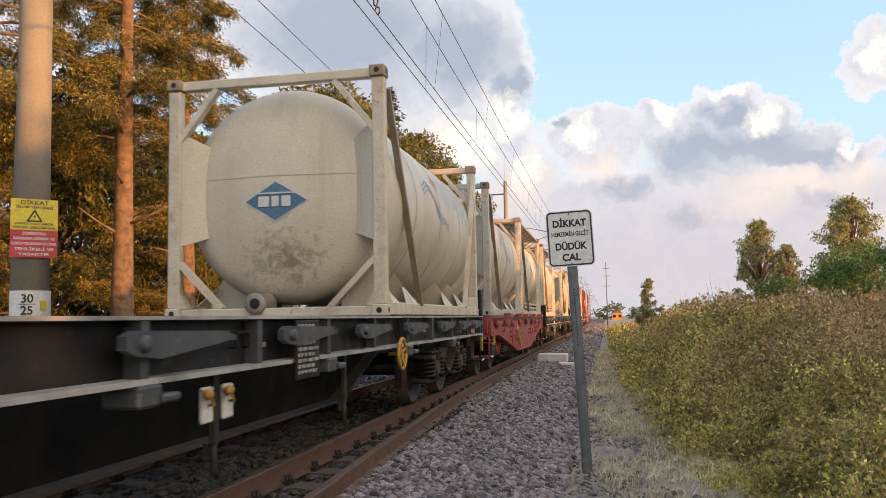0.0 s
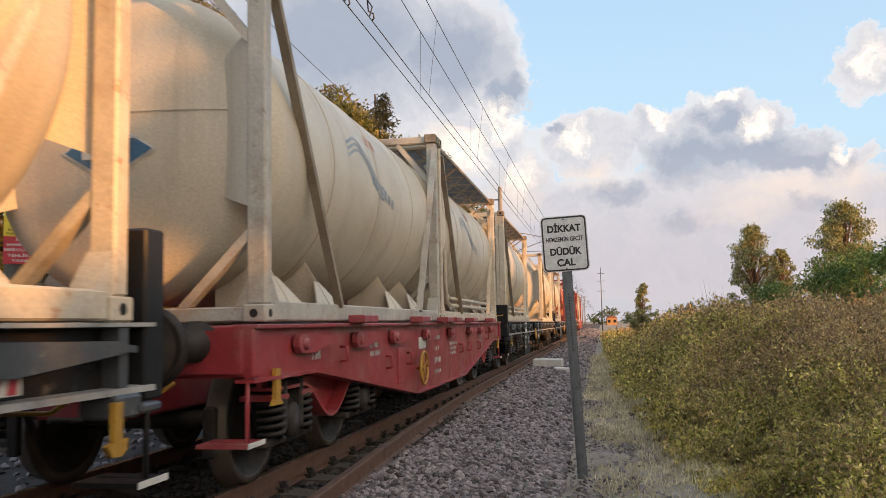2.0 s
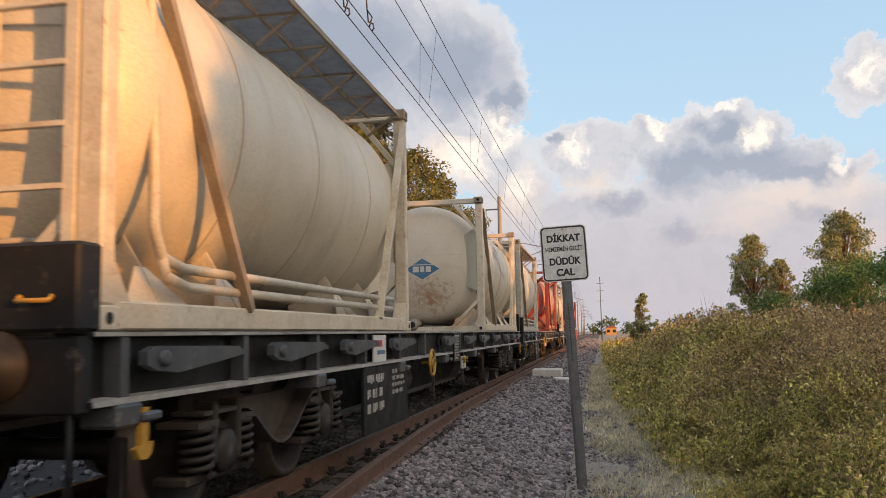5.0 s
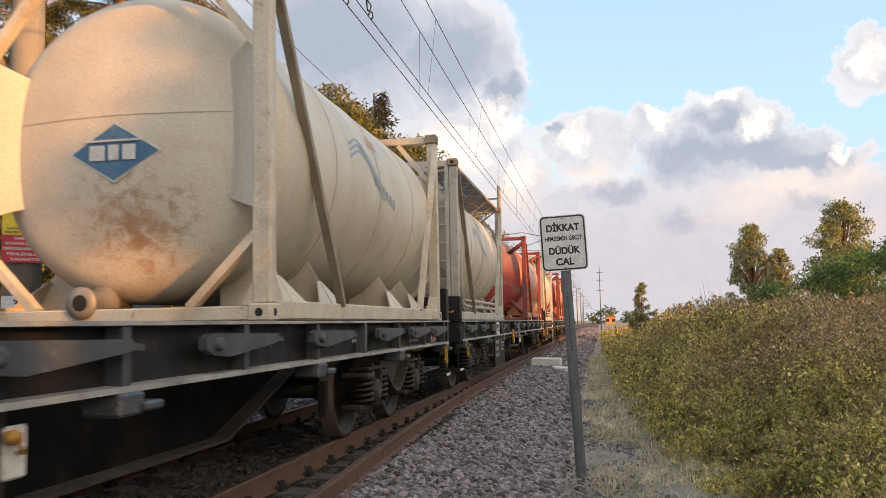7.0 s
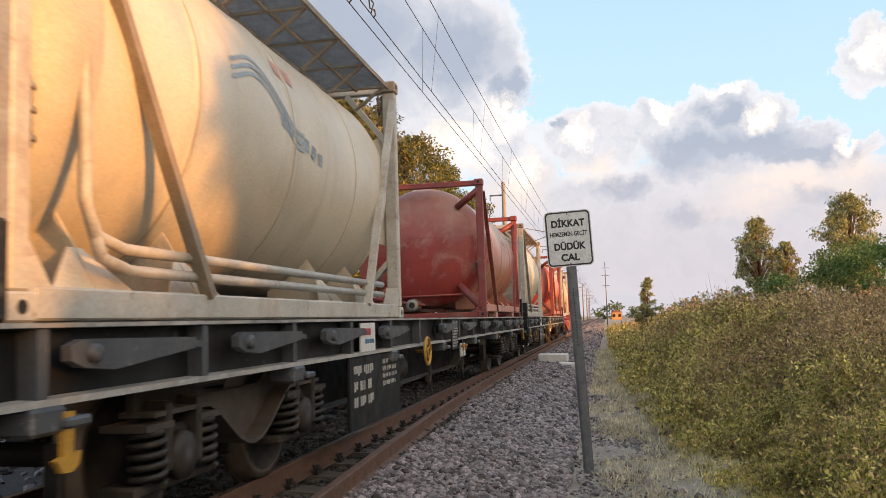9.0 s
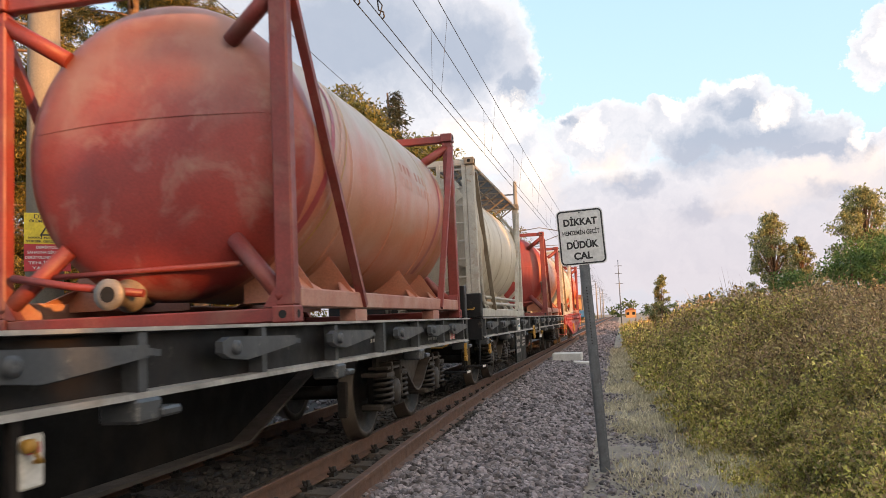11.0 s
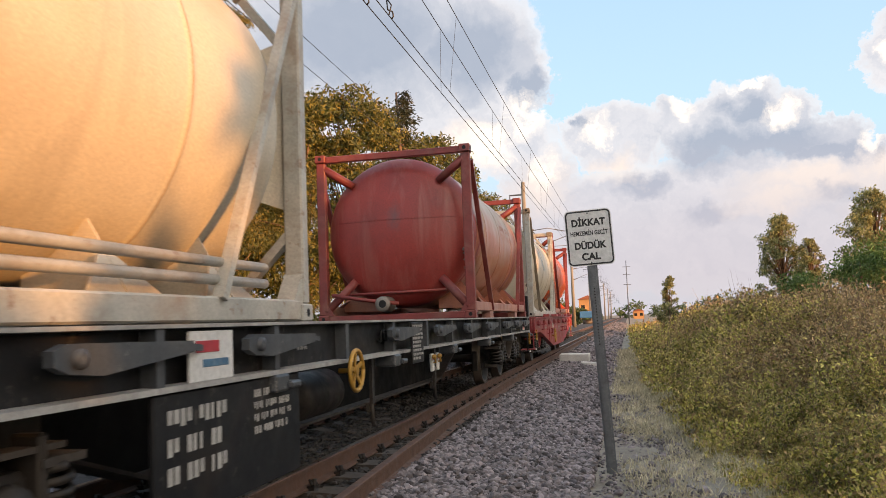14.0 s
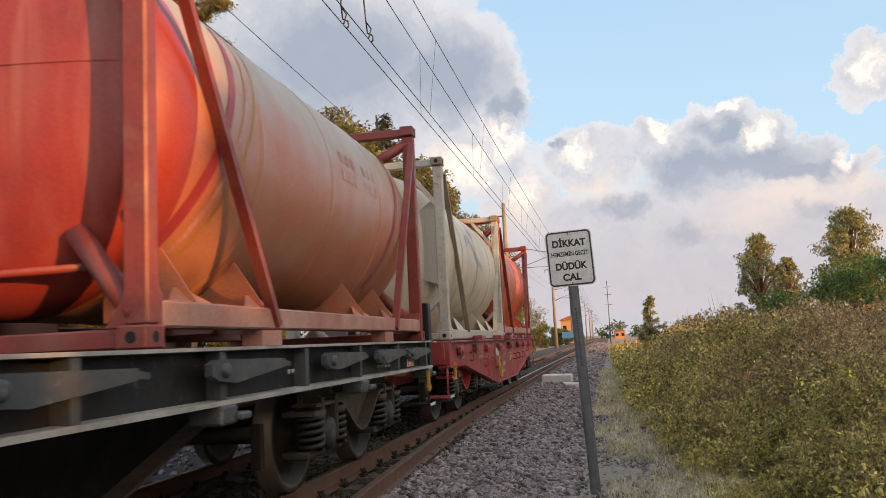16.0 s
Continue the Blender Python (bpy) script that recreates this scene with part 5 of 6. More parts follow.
        box(bm, 1.221, 1.224, y - 0.045, y + 0.03, 0.71, 0.75)
        part("red_mark", bm, SIGN_RED, w)
    for y in (board_y - 1.2, board_y + 1.15):
        bm = bmesh.new()
        box(bm, 1.17, 1.20, y - 0.03, y + 0.03, 0.45, 0.85)
        box(bm, 1.14, 1.17, y - 0.04, y + 0.04, 0.38, 0.46)
        tube(bm, [(1.18, y, 0.48), (1.18, y + 0.01, 0.30), (1.18, y + 0.05, 0.26)], 0.02, 6)
        part("hanger_strap", bm, GRIME, w)
    add_bogie(w, bogie, 2.35)
    add_bogie(w, bogie, L - 2.35)
    return w


def red_wagon(y0, bogie):
    L = 12.21
    w = thing("container_wagon", "dark red flat wagon with deep fish-bellied sides and white markings", "flat wagon", "wagons of the freight train", at=pose(0, y0, 0))
    e0, e1 = -0.25, L + 0.25
    for sx in (-1, 1):
        bm = bmesh.new()
        prism(bm, [(e0, 1.14), (e0, 0.80), (0.9, 0.80), (4.4, 0.34), (L - 4.4, 0.34), (L - 0.9, 0.80), (e1, 0.80), (e1, 1.14)], "x", sx * 1.20 - 0.01, sx * 1.20 + 0.01)
        part("side_plate", bm, WAGON_RED, w, "red fish-bellied side plate")
        bm = bmesh.new()
        path_bar(bm, [(sx * 1.19, y, z) for y, z in ((e0, 0.80), (0.9, 0.80), (4.4, 0.34), (L - 4.4, 0.34), (L - 0.9, 0.80), (e1, 0.80))], 0.13, 0.022)
        part("lower_flange", bm, WAGON_RED, w, "dusty red lower flange")
        bm = bmesh.new()
        soft_box(bm, sx * 1.19 - 0.085, sx * 1.19 + 0.085, e0, e1, 1.125, 1.155, 0.006)
        part("upper_flange", bm, WAGON_RED, w)
    for y in (e0, 2.2, 4.5, L / 2, L - 4.5, L - 2.2, e1):
        bm = bmesh.new()
        box(bm, -1.18, 1.18, y - 0.05, y + 0.05, 0.85, 1.12)
        part("cross_bearer", bm, WAGON_RED, w)
    bm = bmesh.new()
    soft_box(bm, -0.35, 0.35, e0 + 0.1, e1 - 0.1, 0.55, 1.05, 0.02)
    part("centre_sill", bm, WAGON_RED, w)
    bm = bmesh.new()
    prism(bm, [(-0.42, 0.99), (-0.38, 0.95), (-0.10, 0.94), (0.42, 1.01), (0.42, 1.06), (-0.36, 1.08), (-0.42, 1.05)], "x", 1.225, 1.275)
    lathe(bm, [(1.22, 0.045), (1.29, 0.045), (1.295, 0.02)], "x", 12, (0, -0.30, 1.01))
    flap = mesh_of("spigot_flap", bm, WAGON_RED)
    bm = bmesh.new()
    soft_box(bm, 1.13, 1.28, -0.22, 0.22, 1.156, 1.225, 0.01)
    stop = mesh_of("spigot_stop", bm, WAGON_RED)
    for y in (0.9, 2.3, 3.6, 5.2, 6.9, 8.6, 9.8, 11.2):
        part("spigot_flap", flap, None, w, "red hinged spigot flap", at=pose(0, y, 0))
    for y in (1.9, 4.2, 5.75, 6.45, 8.0, 10.3):
        part("spigot_stop", stop, None, w, "red folding spigot stop beside the container rail", at=pose(0.125, y, 0))
    bm = bmesh.new()
    tube(bm, [(1.21, 0, 0.62), (1.27, 0, 0.62), (1.27, 0, 0.74), (1.21, 0, 0.74)], 0.014, 6)
    lug = mesh_of("lashing_lug", bm, WAGON_RED)
    for y in (1.6, 3.1, 4.0, 7.5, 8.3, 9.3, 10.4):
        part("lashing_lug", lug, None, w, at=pose(0, y, 0.08 if 2.5 < y < 9.8 else 0.22))
    bm = bmesh.new()
    soft_box(bm, 1.20, 1.225, 3.55, 3.95, 0.50, 0.88, 0.006)
    part("hatch", bm, WAGON_RED, w, "small red bolted hatch plate")
    hand_wheel(w, 1.30, 4.5, 0.62, 0.19)
    bm = bmesh.new()
    soft_box(bm, 1.212, 1.218, 4.6, 5.0, 0.84, 0.98, 0.002)
    part("paper_label", bm, WHITE, w, "pale pasted paper label")
    marking_bars(w, 1.211, 5.58, 0.99, 1, 3, 0.42, 0.10)
    marking_bars(w, 1.211, 5.58, 0.85, 1, 3, 0.36, 0.11)
    marking_bars(w, 1.211, 5.56, 0.70, 1, 5, 0.56, 0.12)
    marking_bars(w, 1.211, 5.58, 0.54, 1, 5, 0.5, 0.08)
    marking_bars(w, 1.211, 6.67, 0.87, 3, 5, 0.62, 0.20)
    marking_bars(w, 1.211, 2.5, 0.97, 2, 3, 0.45, 0.16)
    marking_bars(w, 1.211, 0.9, 0.98, 1, 3, 0.22, 0.16)
    marking_bars(w, 1.211, 9.6, 0.92, 2, 3, 0.4, 0.14)
    for y in (0.15, L - 0.15):
        bm = bmesh.new()
        prism(bm, [(y - 0.04, 0.86), (y + 0.04, 0.86), (y + 0.04, 0.66), (y + 0.09, 0.62), (y - 0.09, 0.62), (y - 0.04, 0.66)], "x", 1.22, 1.25)
        part("lashing_hook", bm, YELLOW, w, "yellow lashing hook")
    end_gear(w, e0, -1, WAGON_RED)
    end_gear(w, e1, 1, WAGON_RED)
    add_bogie(w, bogie, 1.6)
    add_bogie(w, bogie, L - 1.6)
    return w


# ---- plants ----
def limb_points(base, tip, n, bend):
    base, tip = np.array(base), np.array(tip)
    u = np.linspace(0, 1, n)[:, None]
    return base + (tip - base) * u + np.array(bend) * (np.sin(u * math.pi))


def conifer(x, y, height, low, reach, count, label, leaf=None, length=0.12, dead=6, trunk=0.24, bark=None):
    """A tall conifer: bare lower trunk with dead stubs, drooping sprays above."""
    t = thing("conifer_tree", label, "tree", "trees beyond the track", at=pose(x, y, -0.5))
    bm = bmesh.new()
    lean = RNG.normal(0, 0.25, 2)
    tube(bm, [(lean[0] * u * u, lean[1] * u * u, height * u) for u in np.linspace(0, 1, 9)], [trunk * (1 - 0.85 * u) + 0.02 for u in np.linspace(0, 1, 9)], 10)
    tr = part("trunk", bm, bark or BARK, t, "reddish-brown bare trunk")
    pts, way = [], []
    limbs = bmesh.new()
    n = int(height * 3.4)
    for i in range(n):
        z = low + (height - low) * (i + RNG.uniform(0, 1)) / n
        a = RNG.uniform(0, math.tau)
        u = (z - low) / (height - low)
        r = reach * (0.55 + 0.45 * math.sin(min(u * 2.2 + 0.35, 1.57))) * (1 - u) ** 0.55 * RNG.uniform(0.6, 1.15)
        d = np.array([math.cos(a), math.sin(a), 0])
        p0 = np.array([0, 0, z])
        p1 = p0 + d * r + np.array([0, 0, RNG.uniform(-0.35, 0.15) * r])
        L = limb_points(p0, p1, 5, (0, 0, 0.12 * r))
        tube(limbs, L, [0.045, 0.035, 0.025, 0.015, 0.008], 5)
        m = int(count / n)
        tufts = 26
        q = RNG.uniform(0.15, 1.05, tufts) ** 0.8
        T = p0 + (p1 - p0) * q[:, None] + np.array([0, 0, 0.12 * r]) * np.sin(q * math.pi)[:, None]
        side = np.cross(d, [0, 0, 1])
        T += side * (RNG.normal(0, 0.22, tufts) * r * (1.1 - q))[:, None] - np.array([0, 0, 1]) * np.abs(RNG.normal(0, 0.16, tufts))[:, None]
        P = T[RNG.integers(0, tufts, m)] + RNG.normal(0, 1, (m, 3)) * np.array([0.13, 0.13, 0.08]) * min(length / 0.12, 1.4)
        pts.append(P)
        way.append(np.repeat((d * 0.8)[None], m, 0))
    part("branchwork", limbs, bark or BARK, tr)
    for i in range(dead):
        bm = bmesh.new()
        z, a = RNG.uniform(2.0, low + 1.5), RNG.uniform(0, math.tau)
        d = Vector((math.cos(a), math.sin(a), RNG.uniform(-0.1, 0.4)))
        tube(bm, [Vector((0, 0, z)), Vector((0, 0, z)) + d * 0.6, Vector((0, 0, z)) + d * RNG.uniform(0.9, 1.5) + Vector((0, 0, 0.1))], [0.05, 0.035, 0.012], 6)
        part("dead_branch", bm, bark or BARK, tr, "bare dead branch stub")
    part("crown", leaves("crown", np.concatenate(pts), length, length * 0.24, leaf or CONIFER, 0.5, np.concatenate(way), 0.55), None, t)
    return t


def broadleaf(x, y, height, radius, count, label, leaf=None, length=0.2, low=0.3, name="broadleaf_tree", clumps=26, group="trees beyond the track", z=-0.5, trunk=0.18, droop=0.4, tuft=(0.20, 0.38), taper=0.0):
    t = thing(name, label, "tree" if height > 3 else "shrub", group, at=pose(x, y, z))
    bm = bmesh.new()
    tube(bm, limb_points((0, 0, 0), (0.1, 0, height * 0.72), 6, (RNG.normal(0, .2), RNG.normal(0, .2), 0)), [trunk, trunk * .85, trunk * .7, trunk * .5, trunk * .35, trunk * .2], 8)
    tr = part("trunk", bm, BARK, t)
    pts, limbs = [], bmesh.new()
    for i in range(clumps):
        u = (i + RNG.uniform(0, 1)) / clumps
        zc = height * (low + (1 - low) * u * 0.93)
        rr = radius * math.sqrt(max(0.05, 1 - (2 * u - 0.9) ** 2 * 0.85)) * RNG.uniform(0.3, 0.95) * (1 - taper * u)
        a = RNG.uniform(0, math.tau)
        c = np.array([rr * math.cos(a), rr * math.sin(a), zc])
        tube(limbs, limb_points((0, 0, max(0.1, zc - rr * 0.8 - 0.2) * 0.8), c, 4, (0, 0, 0.1 * rr)), [trunk * .3, trunk * .22, trunk * .14, trunk * .06], 5)
        m = int(count / clumps)
        s = radius * RNG.uniform(*tuft)
        P = unit(RNG.normal(size=(m, 3))) * (RNG.uniform(0, 1, m) ** 0.45)[:, None] * s * np.array([1, 1, 0.75])
        pts.append(c + P)
    part("branchwork", limbs, BARK, tr)
    part("crown", leaves("crown", np.concatenate(pts), length, length * 0.42, leaf or GREEN, droop), None, t)
    return t


def build_weeds():
    def bases(n, ys, depth):
        y = RNG.uniform(ys[0], ys[1], n)
        x = bank_foot(y) - 0.2 + depth * RNG.uniform(0, 1, n) ** 1.1
        lump = 0.6 + 0.55 * np.sin(2.3 * x + 1.1 * y) * np.sin(1.7 * y - 0.8 * x) + 0.5 * np.sin(6.1 * x + 2.0 + np.sin(1.9 * y)) * np.sin(5.3 * y + 1.3 * np.sin(2.3 * x))
        rise = np.clip(lump, 0.08, 1.3) * np.clip((x - bank_foot(y) + 0.3) / 0.9, 0.2, 1)
        return np.stack([x, y, bank_height(x, y) - 0.04], -1), rise

    P, L, W, SP, SL, SW = [], [], [], [], [], []
    for n, ys, depth, tall, k, length, width in ((3500, (-9, 4.5), 7, 0.34, 8, 0.10, 0.05), (16000, (4.5, 10), 6, 0.40, 17, 0.043, 0.022), (15000, (10, 18), 7.5, 0.46, 13, 0.066, 0.033), (12000, (18, 32), 9, 0.48, 9, 0.11, 0.052), (7000, (32, 55), 11, 0.5, 7, 0.18, 0.08), (2500, (55, 95), 11, 0.5, 6, 0.3, 0.14)):
        base, rise = bases(n, ys, depth)
        h = tall * rise * RNG.uniform(0.5, 1.35, n)
        tilt = np.concatenate([RNG.normal(0, 0.45, (n, 2)), np.ones((n, 1))], 1)
        u = RNG.uniform(0.35, 1.05, (n, k))
        pts = base[:, None] + tilt[:, None] * (h[:, None] * u)[:, :, None] + RNG.normal(0, length * 0.45, (n, k, 3))
        P.append(pts.reshape(-1, 3))
        L.append(np.full(n * k, length))
        W.append(np.full(n * k, width))
        m = n // 2
        SP.append(base[:m] + [0, 0, 0.02])
        SL.append(h[:m] * 1.5)
        SW.append(np.full(m, width * 0.22))
    P, L, W = np.concatenate(P), np.concatenate(L), np.concatenate(W)
    # the weeds turn brown towards the crest
    crest = (P[:, 0] - bank_foot(P[:, 1])) / 2.2 + 0.35 * np.sin(1.1 * P[:, 0] + 0.6 * P[:, 1]) + 0.25 * np.sin(2.7 * P[:, 1] - 1.9 * P[:, 0]) + RNG.normal(0, 0.22, len(P))
    for dry, material, name, label in ((False, WEEDS, "bank_weeds", "dense low green weeds covering the bank"), (True, BROWN_WEEDS, "brown_weeds", "withered brown weeds along the crest of the bank")):
        pick = (crest > 0.78) == dry
        o = new(name, leaves(name, P[pick], L[pick], W[pick], material, 0.0, np.array([0, 0, 0.4])))
        tagged(o, label, "weeds", kind="stuff")
    o = new("weed_stems", leaves("weed_stems", np.concatenate(SP), np.concatenate(SL), np.concatenate(SW), STEMS, 0.0, np.array([0, 0, 1.2]), 0.5))
    tagged(o, "thin dry brown stems standing among the weeds", "weeds", kind="stuff")
    n = 70000
    y = 4.2 + 32 * RNG.uniform(0, 1, n) ** 1.8
    x = bank_foot(y) - 1.2 + 1.6 * RNG.uniform(0, 1, n) ** 0.7
    keep = np.sin(3.0 * x + 1.3 * y) + np.sin(2.1 * y - 1.2 * x) + 2.2 * (x - bank_foot(y) + 0.6) + RNG.normal(0, 0.8, n) > -0.5
    P = np.stack([x, y, np.full(n, -0.47)], -1)[keep]
    o = new("dry_grass", leaves("dry_grass", P, 0.075 + 0.004 * P[:, 1], 0.005 + 0.0006 * P[:, 1], DRY, 0.0, np.array([0, 0, 0.5]), 0.8))
    tagged(o, "sparse dry pale grass along the path", "grass", kind="stuff")


def build_trees():
    near = "tall conifer with drooping sun-gilded foliage beyond the track"
    conifer(-9.0, 19.4, 16, 6.2, 3.4, 90000, near, dead=9, trunk=0.30)
    conifer(-9.3, 23.4, 15, 4.6, 3.8, 90000, near, dead=8, trunk=0.25)
    conifer(-10.5, 16.2, 16, 2.6, 3.6, 75000, near, dead=5)
    conifer(-11.0, 12.4, 15, 2.0, 3.6, 60000, near, dead=3)
    conifer(-12.5, 20.5, 17, 2.0, 4.0, 75000, near, dead=2)
    conifer(-13.0, 26.0, 14.5, 1.6, 3.6, 60000, near, dead=2)
    for x, y, h, r, n in ((-13.5, 15.5, 8, 3.4, 16000), (-14.5, 22.5, 9, 3.6, 18000), (-12.5, 29.5, 8, 3.2, 14000), (-12.0, 9.5, 9, 3.2, 12000), (-11.5, 35, 8, 3.2, 14000)):
        broadleaf(x, y, h, r, n, "leafy olive-green tree behind the conifers", PINE, 0.20, 0.05, droop=1.4)
    for x, y, h, r, n in ((-11.0, 35.5, 12.8, 3.2, 16000), (-10.8, 41, 14.8, 3.5, 18000), (-10.8, 49, 15.4, 3.7, 16000), (-10.0, 57, 15.6, 3.7, 14000), (-9.5, 66, 15.0, 3.8, 12000), (-9.5, 77, 14.2, 4.0, 10000), (-9.6, 90, 13.2, 4.2, 9000), (-10.2, 108, 11.0, 4.5, 7000), (-10.2, 128, 8.0, 4.5, 5000)):
        broadleaf(x, y, h, r, n, "broad round-crowned tree gilded by the low sun", PINE, 0.30, 0.25, clumps=46)
    conifer(-9.2, 47.0, 15.6, 3.0, 2.0, 7000, "dark pointed conifer among the round trees", SHADE_FOLIAGE, length=0.3, dead=0)
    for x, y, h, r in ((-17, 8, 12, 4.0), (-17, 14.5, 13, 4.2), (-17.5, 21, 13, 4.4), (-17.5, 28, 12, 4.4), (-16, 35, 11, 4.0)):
        broadleaf(x, y, h, r, 11000, "dense tree at the back of the grove, coloured dark for shade", SHADE_FOLIAGE, 0.42, 0.0, clumps=50, droop=1.2)
    for x, y, h, r, n in ((13.9, 60, 8.5, 2.7, 13000), (15.8, 60.5, 6.8, 1.7, 5000), (18.5, 55, 9.2, 3.4, 17000)):
        broadleaf(x, y, h, r, n, "slender eucalyptus tree with an open crown", EUCALYPT, 0.20, 0.10, clumps=130, tuft=(0.09, 0.20), droop=1.0, taper=0.35)
    for x, y, h, r, n in ((12.6, 36, 3.9, 2.6, 9000), (14.6, 33, 4.6, 3.0, 10000), (16.0, 42, 4.8, 3.2, 9000), (11.8, 45, 3.4, 2.4, 7000)):
        broadleaf(x, y, h, r, n, "dense bright green shrub behind the bank", SHRUB, 0.18, 0.05, "green_shrub", 24, "shrubs behind the bank", droop=0.2)
    broadleaf(5.35, 41, 3.5, 0.8, 2600, "small bushy sapling on the bank", EUCALYPT, 0.14, 0.15, "sapling", 40, "shrubs behind the bank", trunk=0.05, droop=-1.0, tuft=(0.12, 0.26), taper=0.4)
    for x, y, h, r in ((7.9, 45, 2.4, 0.9), (9.4, 58, 2.9, 0.6), (6.6, 60, 1.9, 0.9)):
        broadleaf(x, y, h, r, 1500, "low bush on the crest of the bank", GREEN, 0.16, 0.1, "bush", 16, "shrubs behind the bank", trunk=0.05)
    for i in range(10):
        broadleaf(-6.5 - RNG.uniform(0, 2), 112 + i * 22, RNG.uniform(2.5, 4), 2.4, 1500, "low green bush along the line far ahead", GREEN, 0.4, 0.05, "bush", 14, "far bushes")
    # trees added on the sun's side, out of view, whose shade falls across the track
    for x, y, h in ((21.2, -4.2, 8.7), (21.2, -1.5, 8.6), (21.3, 1.2, 8.5), (21.5, 4.4, 8.4), (21.8, 8.0, 8.2), (22.2, 12.0, 8.0), (22.6, 16.2, 7.8)):
        broadleaf(x, y, h, 2.9, 9000, "unseen dense tree added to shade the track", GREEN, 0.48, 0.03, clumps=80)
    # lower unseen hedge, added to block the sun below the container decks
    for x, y in ((21.4, -6.6), (21.4, -9.2), (21.6, -12.2), (21.8, -15.6), (22.2, -19.2), (22.6, -22.8), (23.0, -26.4)):
        broadleaf(x, y, 5.55, 2.7, 10000, "unseen hedge tree added to keep low sun off the wagons", GREEN, 0.55, 0.0, clumps=90, droop=0.1)


# ---- distance ----
def house(x, y, w, d, h, wall, label):
    t = thing("house", label, "house", "houses in the distance", at=pose(x, y, -0.6))
    bm = bmesh.new()
    box(bm, -w / 2, w / 2, 0, d, 0, h)
    part("wall", bm, wall, t)
    bm = bmesh.new()
    prism(bm, [(-w / 2 - 0.4, h + 0.004), (w / 2 + 0.4, h + 0.004), (0, h + w * 0.22)], "y", -0.4, d + 0.4)
    part("roof", bm, ROOF, t)
    for sx in (-0.28, 0.28):
        bm = bmesh.new()
        box(bm, sx * w - 0.5, sx * w + 0.5, -0.05, 0.0, h * 0.4, h * 0.75)
        part("window", bm, DARK, t)


def build_distance():
    house(7.0, 300, 3.6, 6, 2.8, PLASTER, "small ochre house with a tiled roof beside the line")
    house(-7.5, 235, 5, 14, 6.5, PLASTER, "ochre station building far along the line")
    for k, (x, y) in enumerate(((-3.9, 150), (-4.1, 158))):
        t = thing("freight_wagon", "blue wagon standing on the far siding", "wagon", "far wagons", at=pose(x, y, 0))
        bm = bmesh.new()
        soft_box(bm, -1.2, 1.2, 0, 6, 0.8, 2.0, 0.1)
        part("body", bm, FAR_BLUE, t)
        for yy in (1.2, 4.8):
            bm = bmesh.new()
            lathe(bm, [(-0.8, 0.45), (0.8, 0.45)], "x", 14, (0, yy, 0.45 - 0.45))
            part("wheelset", bm, TYRE, t)
    for x, y, h in ((2.9 + 0.6, 140, 10.6), (22, 88, 8.0), (-3.0, 310, 9)):
        t = thing("signal_mast", "thin grey lattice mast with crossarms", "mast", "far masts", at=pose(x, y, -0.5))
        bm = bmesh.new()
        tube(bm, [(0, 0, 0), (0, 0, h)], [0.10, 0.06], 6)
        part("pole", bm, GALV, t)
        for z in (0.62, 0.78, 0.9):
            bm = bmesh.new()
            box(bm, -0.6, 0.6, -0.04, 0.04, h * z, h * z + 0.08)
            part("crossarm", bm, GALV, t)
    for i in range(46):
        a = -0.55 + 1.25 * i / 45
        d = 420 + 60 * math.sin(i * 2.1)
        if -0.06 < a - 0.0 < 0.0:
            continue
        broadleaf(3.4 + d * math.tan(a), d, RNG.uniform(4, 9), RNG.uniform(6, 11), 420, "hazy tree of the far horizon", GREEN, 1.6, 0.0, "far_tree", 9, "far trees")


# ---- the train ----
CONTAINER_Y = [7.99, 15.59, 21.74, 29.55, 41.84, 49.42, 61.83, 69.49, 81.91, 89.55, 95.70]
TRAIN = []


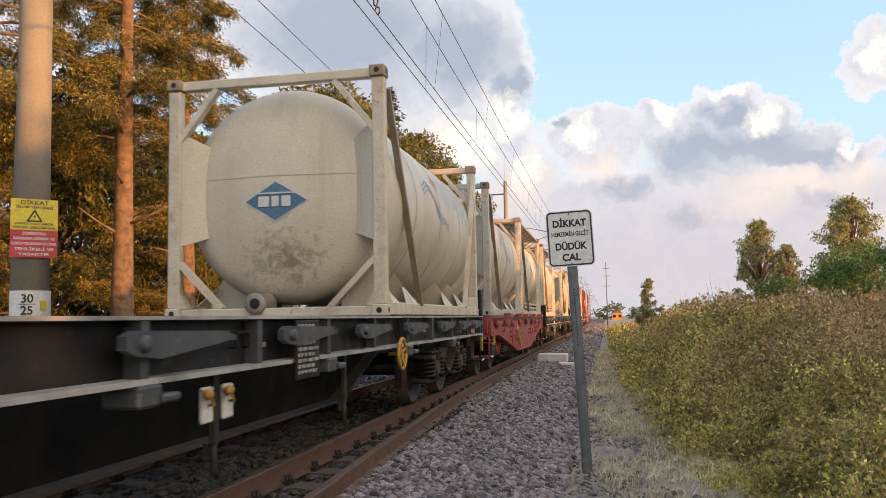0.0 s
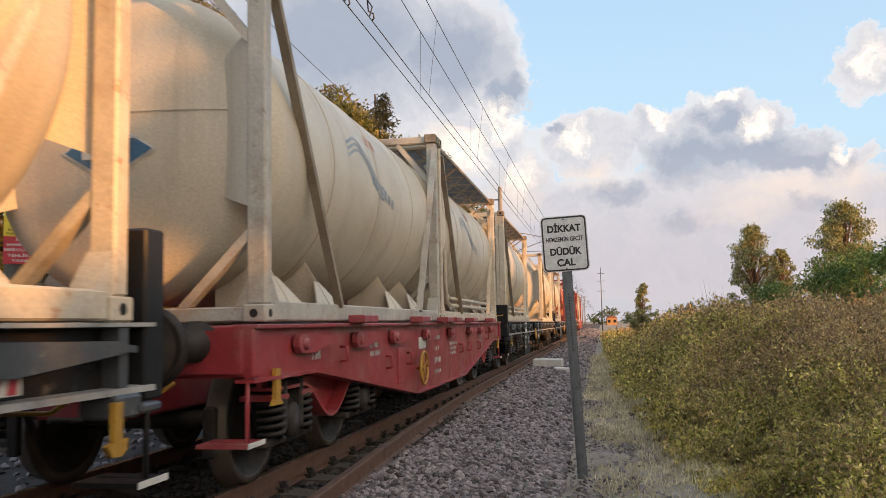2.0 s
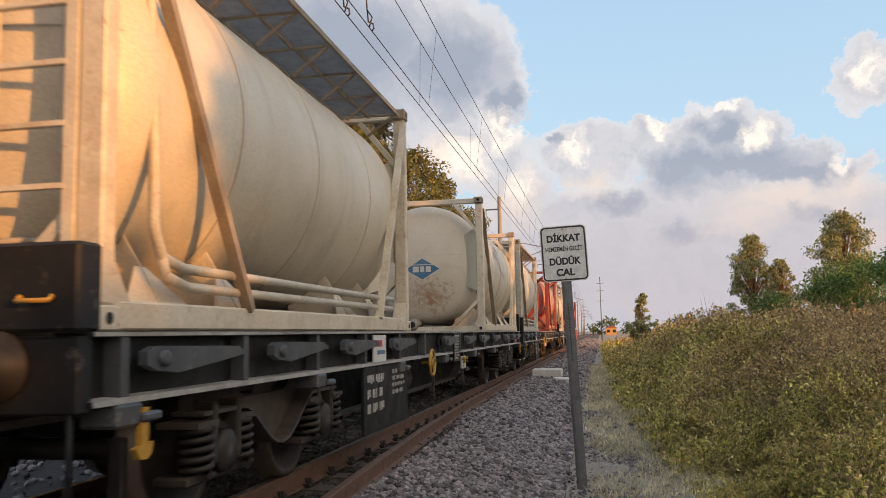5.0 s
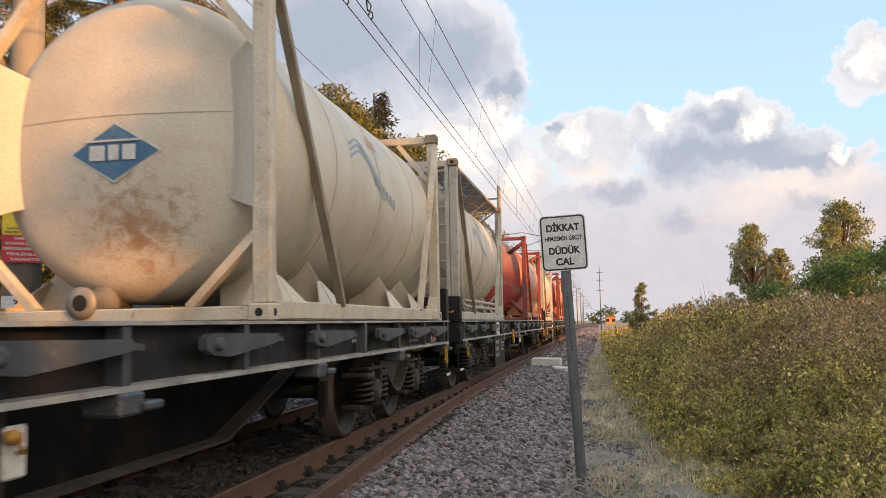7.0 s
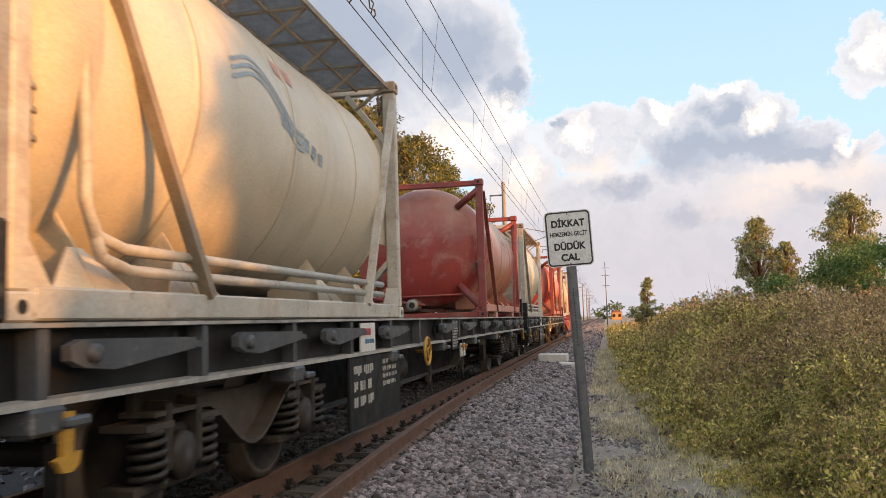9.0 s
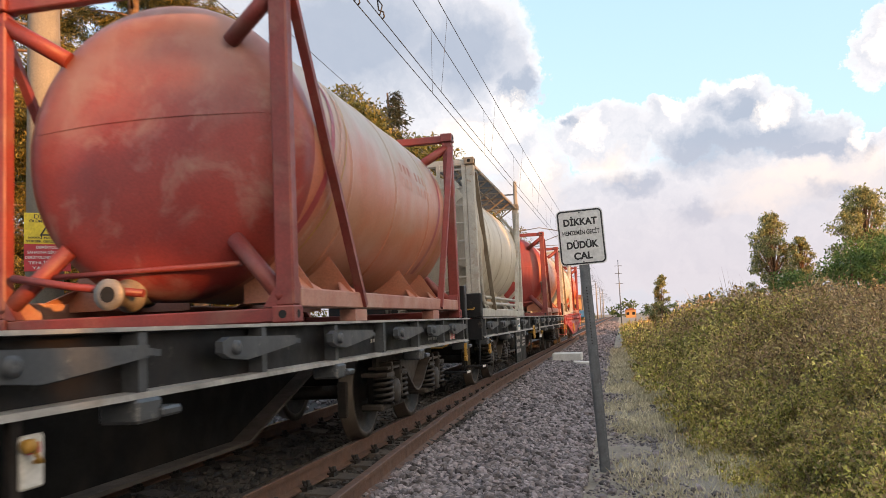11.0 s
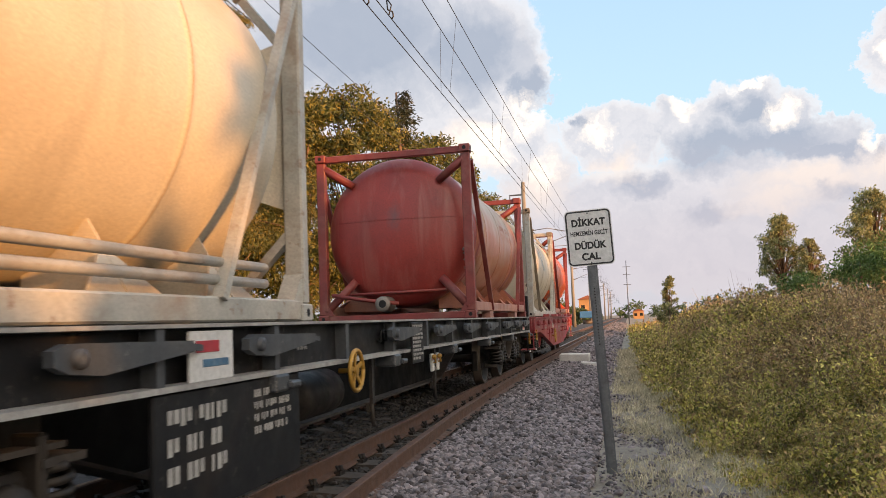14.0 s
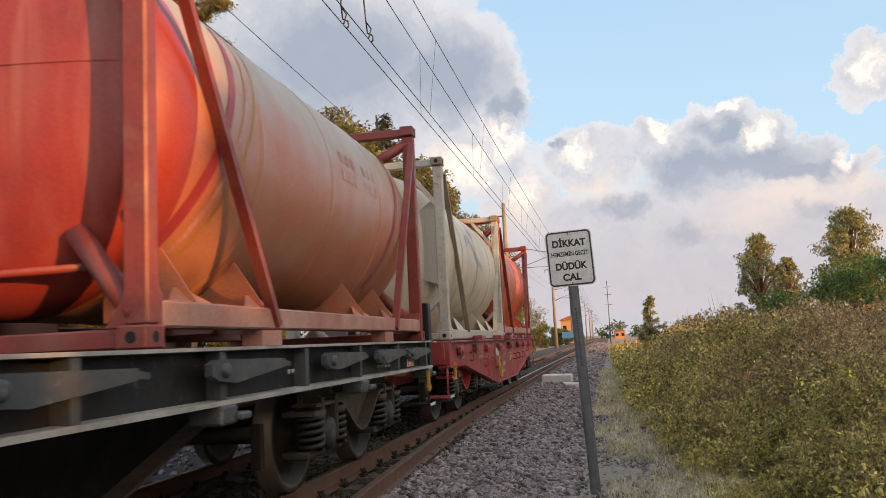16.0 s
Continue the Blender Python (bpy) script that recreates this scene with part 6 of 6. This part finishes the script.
def build_train():
    black, red = bogie_meshes(GRIME), bogie_meshes(WAGON_RED)
    Y = CONTAINER_Y
    cream = "cream-white tank container with a blue diamond on its head"
    TRAIN.append((tank_container(Y[0], CREAM, CREAM_FRAME, CREAM_DIRTY, logo="diamond", repaint=True, label="dirty cream tank container with a blue diamond on its head"), Y[0], 1.17))
    TRAIN.append((tank_container(Y[1], CREAM, GREY_FRAME, logo="diamond", valve=False, label="scuffed cream tank container with greyed frame, on a red wagon"), Y[1], 1.17))
    TRAIN.append((tank_container(Y[2], CREAM, CREAM_FRAME, logo="wave", walkway=True, pipes=True, label="cream tank container with top walkway and long steam pipes"), Y[2], 1.17))
    TRAIN.append((tank_container(Y[3], CREAM, CREAM_FRAME, walkway=True, ladder=True, pipes=True, label="cream tank container with end ladder and top walkway"), Y[3], 1.17))
    TRAIN.append((tank_container(Y[4], CREAM, CREAM_FRAME, CREAM_SPECKLED, logo="diamond", label="cream tank container with a rust-speckled head and blue diamond"), Y[4], 1.17))
    TRAIN.append((tank_container(Y[5], CREAM, GREY_FRAME, CREAM_SCRAPED, walkway=True, ladder=True, pipes=True, logo="wave", label="greyish cream tank container with end ladder, walkway and steam pipes"), Y[5], 1.17))
    TRAIN.append((tank_container(Y[6], PINK_TANK, RED_FRAME, RED_SCRAPED, "stub", 1.165, feet=True, label="faded red tank container with scraped red head and red frame", brace_mat=RED_FRAME), Y[6], 1.17))
    TRAIN.append((tank_container(Y[7], CREAM, GREY_FRAME, CREAM_SCRAPED, walkway=True, ladder=True, pipes=True, label="dull cream tank container with end ladder, walkway and steam pipes"), Y[7], 1.17))
    TRAIN.append((tank_container(Y[8], PINK_TANK, RED_FRAME, RED_SPOTTED, "stub", 1.165, feet=True, label="dark red tank container with dusty barrel and red frame", brace_mat=RED_FRAME), Y[8], 1.17))
    TRAIN.append((tank_container(Y[9], CREAM, GREY_FRAME, logo="wave", label="cream tank container with greyed frame, on the last red wagon"), Y[9], 1.17))
    TRAIN.append((tank_container(Y[10], ORANGE, RED_FRAME, None, "stub", 1.165, feet=True, label="orange tank container with red frame at the end of the train", brace_mat=RED_FRAME), Y[10], 1.17))
    dark = "black open-framed container wagon with hinged flaps and a yellow brake wheel"
    for y0, wy, by, py in ((Y[0] - 12.41, 12.5, 9.98, 3.0), (Y[3], 6.6, 8.66, 4.85), (Y[5], 6.6, 8.66, 4.85), (Y[7], 6.6, 8.66, 4.85)):
        TRAIN.append((black_wagon(y0, black, wy, by, py, dark), y0, 0.0))
    for y0 in (Y[1], Y[9]):
        TRAIN.append((red_wagon(y0, red), y0, 0.0))


def run(t):
    """How far the train has rolled by t seconds."""
    return float(np.interp(t, RUN_T, RUN_S))


RUN_POLY = (-1.6012356e-05, -0.00210419, 0.01644032, 5.23079194, 0.00543898)
RUN_T = [0, 0.5, 1, 1.5, 2, 2.5, 3, 3.5, 4, 4.5, 5, 5.5, 6, 6.5, 7, 7.5, 8, 8.5, 9, 9.5, 10, 10.5, 11, 11.5, 12, 12.5, 13, 13.5, 14, 14.5, 15, 15.5, 16]
RUN_S = list(np.polyval(RUN_POLY, RUN_T) + np.interp(RUN_T, [0, 1, 2.5, 4, 6.5, 7.5, 8.5, 11, 12.5, 13, 14, 15, 15.5, 16], [0, -0.04, 0.02, -0.02, 0.02, -0.03, -0.03, 0.09, -0.05, -0.06, 0.02, 0.03, 0.0, 0.10]))


def motions():
    for ob, y0, z in TRAIN:
        walk(ob, [(t, pose(0, y0 - run(t), z)) for t in RUN_T])
    for wheel, ya in ROLLING:
        # rolling towards the viewer
        walk(wheel, [(i / 10, pose(0, ya, 0.46, math.degrees(run(i / 10) / 0.46) % 360, 0, 0)) for i in range(161)])


build_ground()
build_whistle_sign()
for i, y in enumerate(MASTS):
    build_mast(y, i == 0)
build_wires()
build_train()
build_slab()
build_trees()
build_distance()
build_weeds()
build_stones()
build_track()
motions()
